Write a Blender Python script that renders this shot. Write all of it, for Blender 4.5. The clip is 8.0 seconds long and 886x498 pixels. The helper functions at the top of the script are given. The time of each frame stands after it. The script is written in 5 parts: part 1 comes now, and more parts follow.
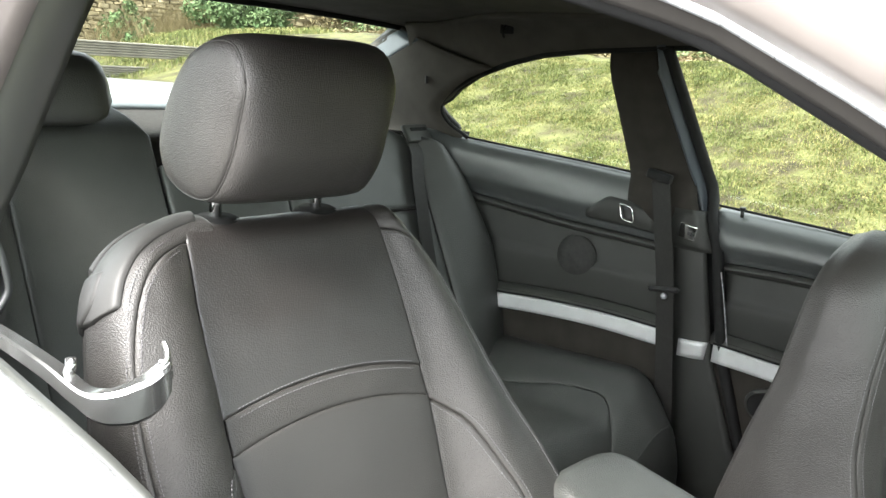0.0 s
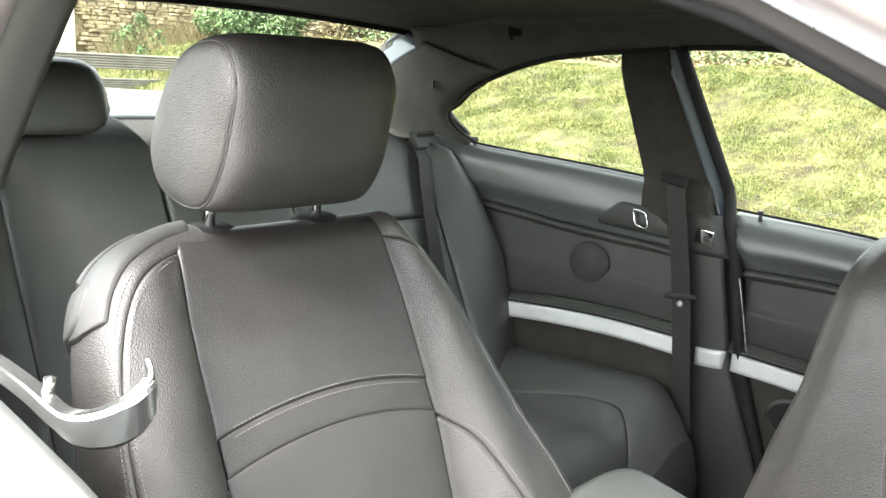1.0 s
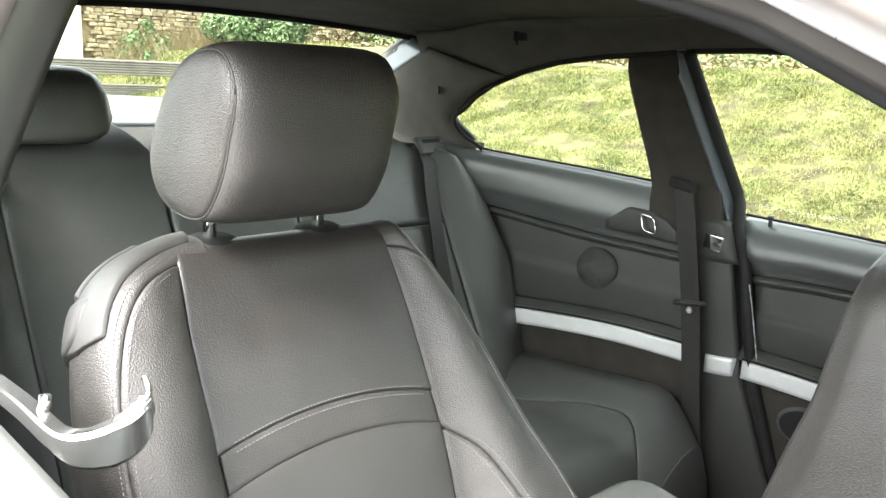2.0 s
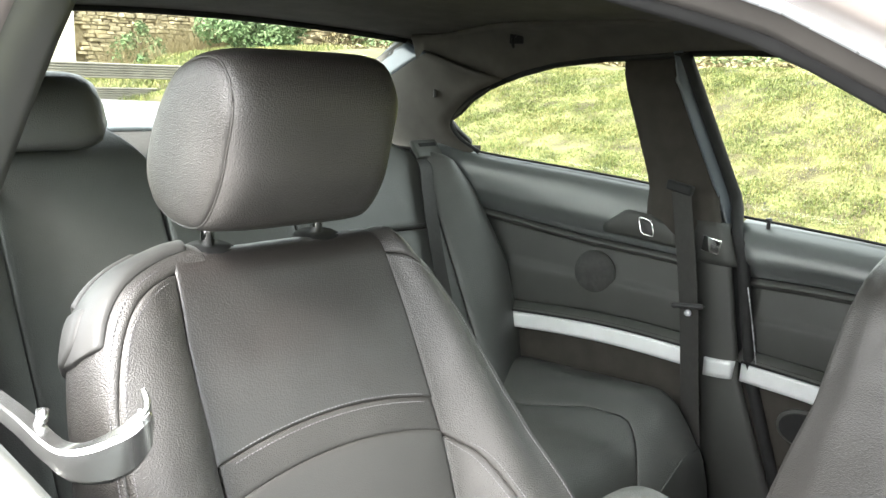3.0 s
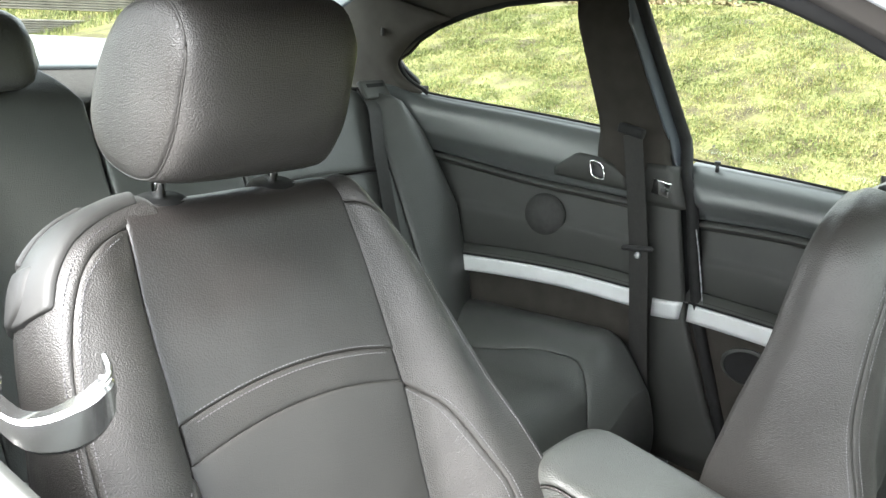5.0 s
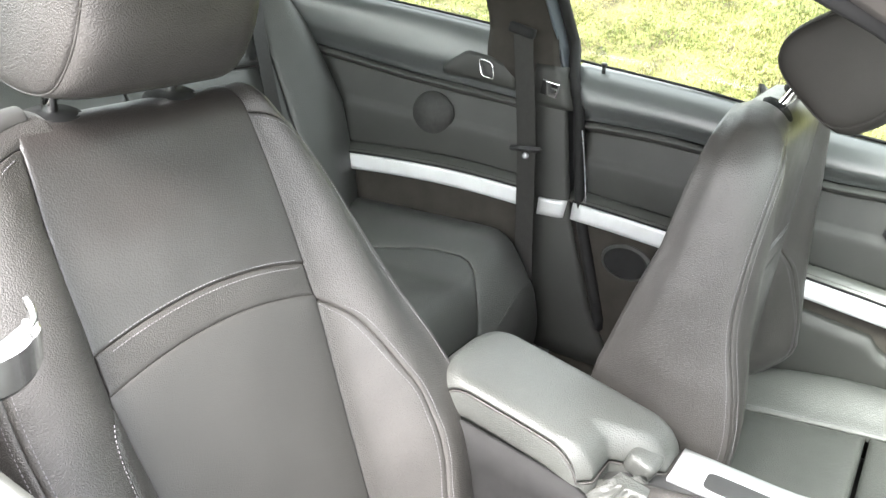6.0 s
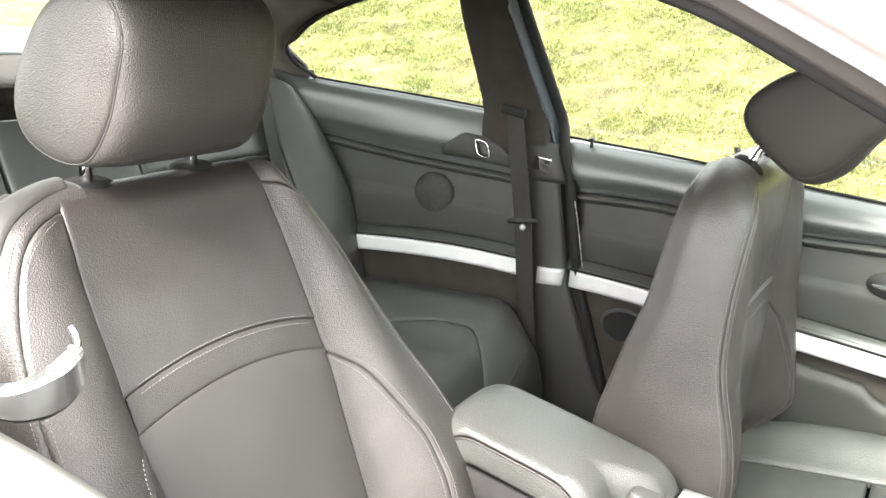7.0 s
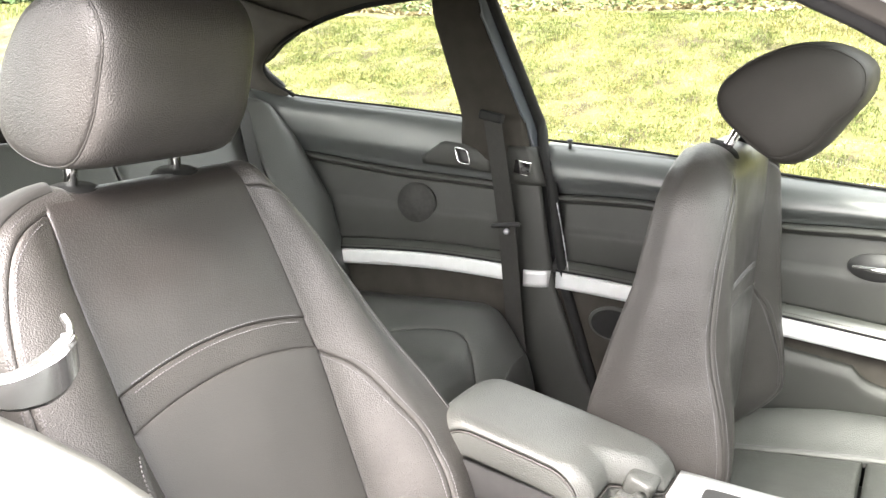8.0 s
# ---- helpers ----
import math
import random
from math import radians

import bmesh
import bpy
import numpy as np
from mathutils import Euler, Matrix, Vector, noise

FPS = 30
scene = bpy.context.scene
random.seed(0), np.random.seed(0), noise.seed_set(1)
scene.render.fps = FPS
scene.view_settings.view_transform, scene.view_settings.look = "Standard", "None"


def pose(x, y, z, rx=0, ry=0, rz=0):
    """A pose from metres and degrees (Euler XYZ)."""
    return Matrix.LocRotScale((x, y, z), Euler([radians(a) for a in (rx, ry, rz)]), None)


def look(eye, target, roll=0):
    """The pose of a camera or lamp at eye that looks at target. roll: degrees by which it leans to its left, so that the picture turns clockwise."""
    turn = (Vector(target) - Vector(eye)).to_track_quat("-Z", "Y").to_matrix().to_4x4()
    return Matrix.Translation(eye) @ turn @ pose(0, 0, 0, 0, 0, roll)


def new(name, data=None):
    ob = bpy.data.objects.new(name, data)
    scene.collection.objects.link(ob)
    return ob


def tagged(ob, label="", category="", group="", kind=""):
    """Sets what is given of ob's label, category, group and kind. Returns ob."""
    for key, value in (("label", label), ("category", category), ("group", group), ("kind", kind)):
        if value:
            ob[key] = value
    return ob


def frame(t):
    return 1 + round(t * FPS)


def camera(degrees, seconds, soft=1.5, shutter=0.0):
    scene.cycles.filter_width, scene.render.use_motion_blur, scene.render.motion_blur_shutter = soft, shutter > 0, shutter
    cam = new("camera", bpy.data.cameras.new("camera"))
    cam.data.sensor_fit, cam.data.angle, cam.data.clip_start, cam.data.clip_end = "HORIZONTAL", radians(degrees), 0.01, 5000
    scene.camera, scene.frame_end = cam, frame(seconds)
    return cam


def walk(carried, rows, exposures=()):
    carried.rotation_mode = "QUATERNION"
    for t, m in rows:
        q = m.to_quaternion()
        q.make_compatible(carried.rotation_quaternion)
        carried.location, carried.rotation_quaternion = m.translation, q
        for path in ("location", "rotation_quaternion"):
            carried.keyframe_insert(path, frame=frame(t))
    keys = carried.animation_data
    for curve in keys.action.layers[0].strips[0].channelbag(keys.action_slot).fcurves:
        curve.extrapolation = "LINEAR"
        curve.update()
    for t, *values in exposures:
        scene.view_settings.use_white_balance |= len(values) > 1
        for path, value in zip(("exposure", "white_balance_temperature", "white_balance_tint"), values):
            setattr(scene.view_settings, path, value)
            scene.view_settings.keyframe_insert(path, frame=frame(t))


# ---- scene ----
cam = camera(55.7, 8.0)
PATH = [
    (0, (0.973, 0.876, 1.189), (-0.435, -0.481, 0.771), 3.2),
    (0.5, (0.943, 0.858, 1.179), (-0.459, -0.505, 0.761), 3.0),
    (1, (0.933, 0.851, 1.179), (-0.455, -0.532, 0.78), 2.4),
    (1.5, (0.922, 0.846, 1.179), (-0.46, -0.544, 0.783), 2.2),
    (2, (0.918, 0.84, 1.183), (-0.459, -0.557, 0.791), 2.0),
    (3.5, (0.916, 0.828, 1.188), (-0.478, -0.552, 0.796), 1.4),
    (4, (0.922, 0.819, 1.182), (-0.49, -0.532, 0.756), 1.3),
    (4.2, (0.921, 0.803, 1.179), (-0.515, -0.522, 0.748), 1.4),
    (5.3, (0.919, 0.789, 1.206), (-0.573, -0.395, 0.596), 2.9),
    (5.5, (0.92, 0.772, 1.212), (-0.609, -0.328, 0.54), 3.7),
    (6, (0.944, 0.737, 1.226), (-0.652, -0.19, 0.455), 5.1),
    (6.5, (0.981, 0.75, 1.222), (-0.635, -0.181, 0.502), 3.9),
    (7, (1.018, 0.802, 1.202), (-0.623, -0.198, 0.649), 2.5),
    (7.5, (1.042, 0.827, 1.185), (-0.629, -0.154, 0.69), -0.0),
    (8, (1.037, 0.812, 1.159), (-0.638, -0.167, 0.673), -0.2),
]
EXPOSURE = [(0.0, 3.45, 6450, 9), (0.5, 3.80, 6480, 11), (1.0, 3.95, 6500, 10), (4.2, 3.95, 6400, 9), (5.3, 3.78, 6280, 9), (5.6, 3.86, 6300, 9), (6.3, 4.50, 6550, 14), (7.0, 4.29, 6700, 14), (8.0, 4.25, 6800, 16)]
walk(cam, [(t, look(eye, target, roll)) for t, eye, target, roll in PATH], EXPOSURE)

# ---- light ----
SUN_DIR = Vector((0.66, -0.02, 0.75))
world = bpy.data.worlds.new("sky")
scene.world = world
world.use_nodes = True
wn = world.node_tree.nodes
sky = wn.new("ShaderNodeTexSky")
sky.sky_type, sky.sun_disc = "NISHITA", False
sky.sun_elevation = math.asin(SUN_DIR.normalized().z)
sky.sun_rotation = math.atan2(SUN_DIR.x, SUN_DIR.y)
sky.air_density, sky.dust_density = 1.0, 3.0
hazy = wn.new("ShaderNodeHueSaturation")
hazy.inputs["Saturation"].default_value = 0.12
world.node_tree.links.new(sky.outputs[0], hazy.inputs["Color"])
world.node_tree.links.new(hazy.outputs[0], wn["Background"].inputs[0])
wn["Background"].inputs[1].default_value = 0.15
lamp = new("sun", bpy.data.lights.new("sun", "SUN"))
lamp.data.energy, lamp.data.angle, lamp.data.color = 1.1, radians(26), (1.0, 0.95, 0.88)
lamp.matrix_world = look(SUN_DIR * 10, (0, 0, 0))


# ---- materials ----
def material(name, base, rough=0.5, metal=0.0, vary=0.15, scale=8.0, grain=None, bump=0.0, bump_scale=300.0, cells=False, spec=0.5, coat=0.0, sheen=0.0, rough_vary=0.08, alt=None, random=0.0):
    """A principled material: base colour with slow blotches, and a fine relief of noise or leather cells."""
    m = bpy.data.materials.new(name)
    m.use_nodes = True
    nt = m.node_tree
    b = nt.nodes["Principled BSDF"]
    co = nt.nodes.new("ShaderNodeTexCoord")
    n1 = nt.nodes.new("ShaderNodeTexNoise")
    n1.inputs["Scale"].default_value, n1.inputs["Detail"].default_value = scale, 6
    nt.links.new(co.outputs["Object"], n1.inputs["Vector"])
    ramp = nt.nodes.new("ShaderNodeValToRGB")
    lo = [max(0, c * (1 - vary)) for c in base]
    hi = list(alt) if alt else [min(1, c * (1 + vary)) for c in base]
    ramp.color_ramp.elements[0].position, ramp.color_ramp.elements[1].position = 0.32, 0.68
    ramp.color_ramp.elements[0].color, ramp.color_ramp.elements[1].color = (*lo, 1), (*hi, 1)
    nt.links.new(n1.outputs["Fac"], ramp.inputs["Fac"])
    colour = ramp.outputs["Color"]
    if grain:
        n2 = nt.nodes.new("ShaderNodeTexNoise")
        n2.inputs["Scale"].default_value, n2.inputs["Detail"].default_value = grain, 4
        nt.links.new(co.outputs["Object"], n2.inputs["Vector"])
        mix = nt.nodes.new("ShaderNodeMix")
        mix.data_type, mix.blend_type = "RGBA", "OVERLAY"
        mix.inputs[0].default_value = 0.6
        nt.links.new(colour, mix.inputs[6])
        nt.links.new(n2.outputs["Fac"], mix.inputs[7])
        colour = mix.outputs[2]
    if random:
        info = nt.nodes.new("ShaderNodeObjectInfo")
        isl = nt.nodes.new("ShaderNodeNewGeometry")
        add = nt.nodes.new("ShaderNodeMath")
        add.operation = "ADD"
        nt.links.new(info.outputs["Random"], add.inputs[0])
        nt.links.new(isl.outputs["Random Per Island"], add.inputs[1])
        fr = nt.nodes.new("ShaderNodeMath")
        fr.operation = "FRACT"
        nt.links.new(add.outputs[0], fr.inputs[0])
        mr = nt.nodes.new("ShaderNodeMapRange")
        mr.inputs[3].default_value, mr.inputs[4].default_value = 1 - random, 1 + random
        nt.links.new(fr.outputs[0], mr.inputs[0])
        hv = nt.nodes.new("ShaderNodeHueSaturation")
        nt.links.new(mr.outputs[0], hv.inputs["Value"])
        nt.links.new(colour, hv.inputs["Color"])
        colour = hv.outputs["Color"]
    nt.links.new(colour, b.inputs["Base Color"])
    rr = nt.nodes.new("ShaderNodeMapRange")
    rr.inputs[3].default_value, rr.inputs[4].default_value = max(0.02, rough - rough_vary), min(1, rough + rough_vary)
    n3 = nt.nodes.new("ShaderNodeTexNoise")
    n3.inputs["Scale"].default_value, n3.inputs["Detail"].default_value = scale * 2.7, 5
    nt.links.new(co.outputs["Object"], n3.inputs["Vector"])
    nt.links.new(n3.outputs["Fac"], rr.inputs[0])
    nt.links.new(rr.outputs[0], b.inputs["Roughness"])
    b.inputs["Metallic"].default_value = metal
    b.inputs["Specular IOR Level"].default_value = spec
    b.inputs["Coat Weight"].default_value = coat
    b.inputs["Coat Roughness"].default_value = 0.08
    b.inputs["Sheen Weight"].default_value = sheen
    if bump:
        if cells:
            tx = nt.nodes.new("ShaderNodeTexVoronoi")
            tx.feature = "SMOOTH_F1"
            tx.inputs["Smoothness"].default_value = 0.35
            tx.inputs["Scale"].default_value = bump_scale
            wob = nt.nodes.new("ShaderNodeTexNoise")
            wob.inputs["Scale"].default_value = bump_scale * 0.8
            nt.links.new(co.outputs["Object"], wob.inputs["Vector"])
            vm = nt.nodes.new("ShaderNodeVectorMath")
            vm.operation = "MULTIPLY_ADD"
            vm.inputs[1].default_value = (0.0009, 0.0009, 0.0009)
            nt.links.new(wob.outputs["Color"], vm.inputs[0])
            nt.links.new(co.outputs["Object"], vm.inputs[2])
            nt.links.new(vm.outputs[0], tx.inputs["Vector"])
            lim = nt.nodes.new("ShaderNodeMapRange")
            lim.inputs[2].default_value = 0.75
            lim.inputs[3].default_value, lim.inputs[4].default_value = 1.0, 0.0
            nt.links.new(tx.outputs["Distance"], lim.inputs[0])
            height = lim.outputs[0]
        else:
            tx = nt.nodes.new("ShaderNodeTexNoise")
            tx.inputs["Scale"].default_value, tx.inputs["Detail"].default_value = bump_scale, 4
            nt.links.new(co.outputs["Object"], tx.inputs["Vector"])
            height = tx.outputs["Fac"]
        bp = nt.nodes.new("ShaderNodeBump")
        bp.inputs["Strength"].default_value, bp.inputs["Distance"].default_value = bump, 0.0008
        nt.links.new(height, bp.inputs["Height"])
        nt.links.new(bp.outputs[0], b.inputs["Normal"])
    return m


def glass_material(name, tint, rough=0.0):
    """Clear pane: see-through with a little gloss."""
    m = bpy.data.materials.new(name)
    m.use_nodes = True
    nt = m.node_tree
    nt.nodes.clear()
    out = nt.nodes.new("ShaderNodeOutputMaterial")
    tr, gl, mx = (nt.nodes.new("ShaderNode" + k) for k in ("BsdfTransparent", "BsdfGlossy", "MixShader"))
    tr.inputs[0].default_value = (*tint, 1)
    gl.inputs["Roughness"].default_value = rough
    mx.inputs[0].default_value = 0.02
    nt.links.new(tr.outputs[0], mx.inputs[1])
    nt.links.new(gl.outputs[0], mx.inputs[2])
    nt.links.new(mx.outputs[0], out.inputs[0])
    return m


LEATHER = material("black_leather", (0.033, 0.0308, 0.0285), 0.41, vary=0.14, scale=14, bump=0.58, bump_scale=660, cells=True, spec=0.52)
LEATHER_SMOOTH = material("perforated_leather", (0.021, 0.0185, 0.017), 0.41, vary=0.16, scale=10, bump=0.30, bump_scale=520, cells=True, spec=0.7)
LEATHER_PERFORATED = material("fine_perforated_leather", (0.031, 0.0295, 0.0275), 0.45, vary=0.12, scale=7, bump=0.30, bump_scale=900, cells=True, spec=0.55)
# Black leather made darker and duller, so the raised headrest looks shaded.
LEATHER_SHADED = material("shaded_black_leather", (0.019, 0.017, 0.0155), 0.60, vary=0.14, scale=10, bump=0.14, bump_scale=560, cells=True, spec=0.3)
# Black leather with brighter light put into its colour: bench, armrest, cushions, boot.
LEATHER_LIT = material("lit_black_leather", (0.054, 0.056, 0.052), 0.38, vary=0.12, scale=10, bump=0.50, bump_scale=520, cells=True)
VINYL = material("soft_touch_vinyl", (0.050, 0.052, 0.047), 0.31, vary=0.12, scale=9, bump=0.14, bump_scale=900, spec=0.8)
ROLL = material("grey_soft_vinyl", (0.066, 0.071, 0.069), 0.37, vary=0.10, scale=9, bump=0.14, bump_scale=900, spec=0.8)
VINYL_MATTE = material("matte_vinyl", (0.046, 0.047, 0.043), 0.58, vary=0.14, scale=9, bump=0.3, bump_scale=800, spec=0.35)
PANEL = material("dark_panel_vinyl", (0.025, 0.0258, 0.023), 0.54, vary=0.14, scale=9, bump=0.3, bump_scale=800, spec=0.4)
CARPET = material("black_carpet", (0.028, 0.026, 0.024), 0.95, vary=0.3, scale=60, bump=0.6, bump_scale=1500, spec=0.1)
FABRIC = material("headliner_fabric", (0.068, 0.063, 0.056), 0.92, vary=0.12, scale=20, bump=0.3, bump_scale=1800, spec=0.15)
CLOTH_DARK = material("dark_pillar_cloth", (0.034, 0.031, 0.027), 0.93, vary=0.14, scale=24, bump=0.3, bump_scale=1800, spec=0.12)
# Satin plastic; its blue-grey base paints in the sky's reflection.
PILLAR_EDGE = material("sky_tinted_satin_plastic", (0.064, 0.079, 0.092), 0.36, vary=0.08, scale=20, bump=0.08, bump_scale=1500, spec=0.7)
TRIM_PLASTIC = material("satin_grey_plastic", (0.034, 0.033, 0.031), 0.50, vary=0.08, scale=20, bump=0.08, bump_scale=1500, spec=0.45)
PLASTIC = material("satin_black_plastic", (0.028, 0.028, 0.028), 0.48, vary=0.12, scale=20, bump=0.12, bump_scale=1200, spec=0.35)
RUBBER = material("seal_rubber", (0.010, 0.010, 0.010), 0.75, vary=0.2, scale=40, spec=0.25)
ALU = material("brushed_aluminium_trim", (0.52, 0.53, 0.53), 0.42, metal=0.35, vary=0.04, scale=30, bump=0.06, bump_scale=2500)
CHROME = material("chrome", (0.86, 0.86, 0.85), 0.09, metal=1.0, vary=0.03, scale=40, rough_vary=0.03)
SEAL = material("brown_grey_weatherstrip", (0.034, 0.030, 0.026), 0.8, vary=0.12, scale=30)
FEEDER = material("satin_silver_plastic", (0.50, 0.50, 0.49), 0.18, metal=0.95, vary=0.05, scale=40)
PAINT = material("silver_car_paint", (0.36, 0.37, 0.38), 0.28, metal=0.35, vary=0.03, scale=30, coat=0.8)
# The car's silver paint, darkened in colour so the lid looks less brightly lit.
PAINT_LID = material("dimmed_silver_paint", (0.20, 0.21, 0.22), 0.32, metal=0.3, vary=0.03, scale=30, coat=0.6)
THREAD = material("grey_thread", (0.125, 0.122, 0.128), 0.8, vary=0.2, scale=200)
WEBBING = material("belt_webbing", (0.016, 0.015, 0.0135), 0.7, vary=0.15, scale=60, bump=0.4, bump_scale=1400)
GRILLE = material("speaker_cloth", (0.036, 0.036, 0.034), 0.85, vary=0.2, scale=100, bump=0.5, bump_scale=1800)
ROOF_EDGE = material("grey_satin_roof_edge", (0.145, 0.128, 0.118), 0.40, vary=0.1, scale=30)
GLASS_SCREEN = glass_material("windscreen_glass", (0.86, 0.90, 0.87))
GLASS = glass_material("window_glass", (0.90, 0.94, 0.91))
GLASS_REAR = glass_material("rear_window_glass", (0.90, 0.94, 0.92))


# ---- builders ----
def join(name, verts, faces, mat, parent=None, label="", smooth=True):
    me = bpy.data.meshes.new(name)
    me.from_pydata([tuple(map(float, v)) for v in verts], [], faces)
    me.materials.append(mat)
    if smooth:
        me.shade_smooth()
    ob = new(name, me)
    if parent is not None:
        ob.parent = parent
    if label:
        ob["label"] = label
    return ob


def part(name, bm, mat, parent=None, label="", smooth=True):
    me = bpy.data.meshes.new(name)
    bmesh.ops.recalc_face_normals(bm, faces=bm.faces)
    bm.to_mesh(me)
    bm.free()
    me.materials.append(mat)
    if smooth:
        me.shade_smooth()
    ob = new(name, me)
    if parent is not None:
        ob.parent = parent
    if label:
        ob["label"] = label
    return ob


def thing(name, label, category, group="", kind="", at=(0, 0, 0)):
    ob = new(name)
    ob.empty_display_size = 0.05
    ob.location = at
    return tagged(ob, label, category, group, kind)


def smooth01(t):
    t = min(1.0, max(0.0, t))
    return t * t * (3 - 2 * t)


def interp(x, *pairs):
    return float(np.interp(x, pairs[0::2], pairs[1::2]))


def smooth_curve(*pairs):
    """A function of one number that runs smoothly through the given pairs."""
    p = spline(list(zip(pairs[0::2], pairs[1::2])), 240)
    xs = np.maximum.accumulate(p[:, 0])
    return lambda x: float(np.interp(x, xs, p[:, 1]))


def grid_faces(nu, nv, start=0, close_u=False):
    out = []
    for i in range(nu if close_u else nu - 1):
        for j in range(nv - 1):
            a, b = start + i * nv + j, start + ((i + 1) % nu) * nv + j
            out.append((a, b, b + 1, a + 1))
    return out


def eased(n):
    return [(1 - math.cos(math.pi * k / (n - 1))) / 2 for k in range(n)]


def padded(name, fn, nu, nv, mat, parent, label="", groove=0.004, radius=0.010, skirt=0.016, flip=1, wrinkle=0.0, puff=0.0):
    """A cushion panel over fn(u, v), its rim drawn in along the seams, with a turned-in edge."""
    us, vs = eased(nu), eased(nv)
    p = np.array([[fn(u, v) for v in vs] for u in us], float)
    du, dv = np.gradient(p, axis=0), np.gradient(p, axis=1)
    n = np.cross(du, dv) * -flip
    size = np.linalg.norm(n, axis=2, keepdims=True)
    mean = n.sum((0, 1)) / max(1e-9, np.linalg.norm(n.sum((0, 1))))
    n = np.where(size > 1e-9, n / np.maximum(size, 1e-9), mean)
    lu = np.linalg.norm(np.diff(p, axis=0), axis=2)
    lv = np.linalg.norm(np.diff(p, axis=1), axis=2)
    cu = np.vstack([np.zeros((1, nv)), np.cumsum(lu, 0)])
    cv = np.hstack([np.zeros((nu, 1)), np.cumsum(lv, 1)])
    d = np.minimum(np.minimum(cu, cu[-1:] - cu), np.minimum(cv, cv[:, -1:] - cv))
    e = np.clip(d / radius, 0, 1)
    off = -groove * (1 - e) ** 2
    if puff:
        off = off + puff * (1 - np.clip(1 - d / 0.06, 0, 1) ** 2)
    if wrinkle:
        w = np.array([[noise.noise(Vector(q) * 22) + 0.5 * noise.noise(Vector(q) * 60) for q in row] for row in p])
        off = off + wrinkle * w * e
    q = p + n * off[..., None]
    verts = list(q.reshape(-1, 3))
    faces = grid_faces(nu, nv)
    rim = [i * nv for i in range(nu)] + [(nu - 1) * nv + j for j in range(1, nv)] + [i * nv + nv - 1 for i in range(nu - 2, -1, -1)] + [j for j in range(nv - 2, 0, -1)]
    nf = n.reshape(-1, 3)
    base = len(verts)
    verts += [verts[k] - nf[k] * skirt for k in rim]
    for k in range(len(rim)):
        a, b = rim[k], rim[(k + 1) % len(rim)]
        faces.append((b, a, base + k, base + (k + 1) % len(rim)))
    return join(name, verts, faces, mat, parent, label)


def sheet(name, fn, nu, nv, mat, parent=None, label="", thick=0.006, side=1, spread=None):
    """A closed plate of the given thickness over fn(u, v)."""
    us = [k / (nu - 1) for k in range(nu)]
    vs = spread or [k / (nv - 1) for k in range(nv)]
    nv = len(vs)
    p = np.array([[fn(u, v) for v in vs] for u in us], float)
    n = np.cross(np.gradient(p, axis=0), np.gradient(p, axis=1)) * side
    n /= np.maximum(np.linalg.norm(n, axis=2, keepdims=True), 1e-9)
    back = p - n * thick
    verts = list(p.reshape(-1, 3)) + list(back.reshape(-1, 3))
    c = nu * nv
    faces = grid_faces(nu, nv) + [tuple(k + c for k in reversed(f)) for f in grid_faces(nu, nv)]
    rim = [i * nv for i in range(nu)] + [(nu - 1) * nv + j for j in range(1, nv)] + [i * nv + nv - 1 for i in range(nu - 2, -1, -1)] + [j for j in range(nv - 2, 0, -1)]
    for k in range(len(rim)):
        a, b = rim[k], rim[(k + 1) % len(rim)]
        faces.append((b, a, a + c, b + c))
    return join(name, verts, faces, mat, parent, label)


def tube(name, pts, radius, mat, parent=None, label="", sides=10, flat=1.0, up=(0, 0, 1)):
    """A rod of round or flattened section along a line of points, with closed ends."""
    p = np.array(pts, float)
    t = np.gradient(p, axis=0)
    t /= np.maximum(np.linalg.norm(t, axis=1, keepdims=True), 1e-9)
    verts, faces = [], []
    rr = radius if hasattr(radius, "__len__") else [radius] * len(p)
    for k in range(len(p)):
        a = np.cross(t[k], up)
        a = a / max(1e-9, np.linalg.norm(a)) if np.linalg.norm(a) > 1e-6 else np.array([1.0, 0, 0])
        b = np.cross(a, t[k])
        for s in range(sides):
            f = 2 * math.pi * s / sides
            verts.append(p[k] + rr[k] * (math.cos(f) * a * flat + math.sin(f) * b))
    for k in range(len(p) - 1):
        for s in range(sides):
            a, b = k * sides + s, k * sides + (s + 1) % sides
            faces.append((a, b, b + sides, a + sides))
    faces.append(tuple(reversed(range(sides))))
    faces.append(tuple(range((len(p) - 1) * sides, len(p) * sides)))
    return join(name, verts, faces, mat, parent, label)


def spline(pts, n):
    """n points on a smooth curve through pts (Catmull-Rom)."""
    p = np.array(pts, float)
    p = np.vstack([2 * p[0] - p[1], p, 2 * p[-1] - p[-2]])
    out = []
    for k in range(n):
        x = k / (n - 1) * (len(p) - 3)
        i = min(int(x), len(p) - 4)
        f = x - i
        a, b, c, d = p[i : i + 4]
        out.append(0.5 * (2 * b + (c - a) * f + (2 * a - 5 * b + 4 * c - d) * f * f + (3 * b - a - 3 * c + d) * f ** 3))
    return np.array(out)


def loop(pts, n):
    """n points on a smooth closed curve through pts."""
    p = np.array(pts, float)
    out, m = [], len(p)
    for k in range(n):
        x = k / n * m
        i = int(x)
        f = x - i
        a, b, c, d = (p[(i + j) % m] for j in (-1, 0, 1, 2))
        out.append(0.5 * (2 * b + (c - a) * f + (2 * a - 5 * b + 4 * c - d) * f * f + (3 * b - a - 3 * c + d) * f ** 3))
    return np.array(out)


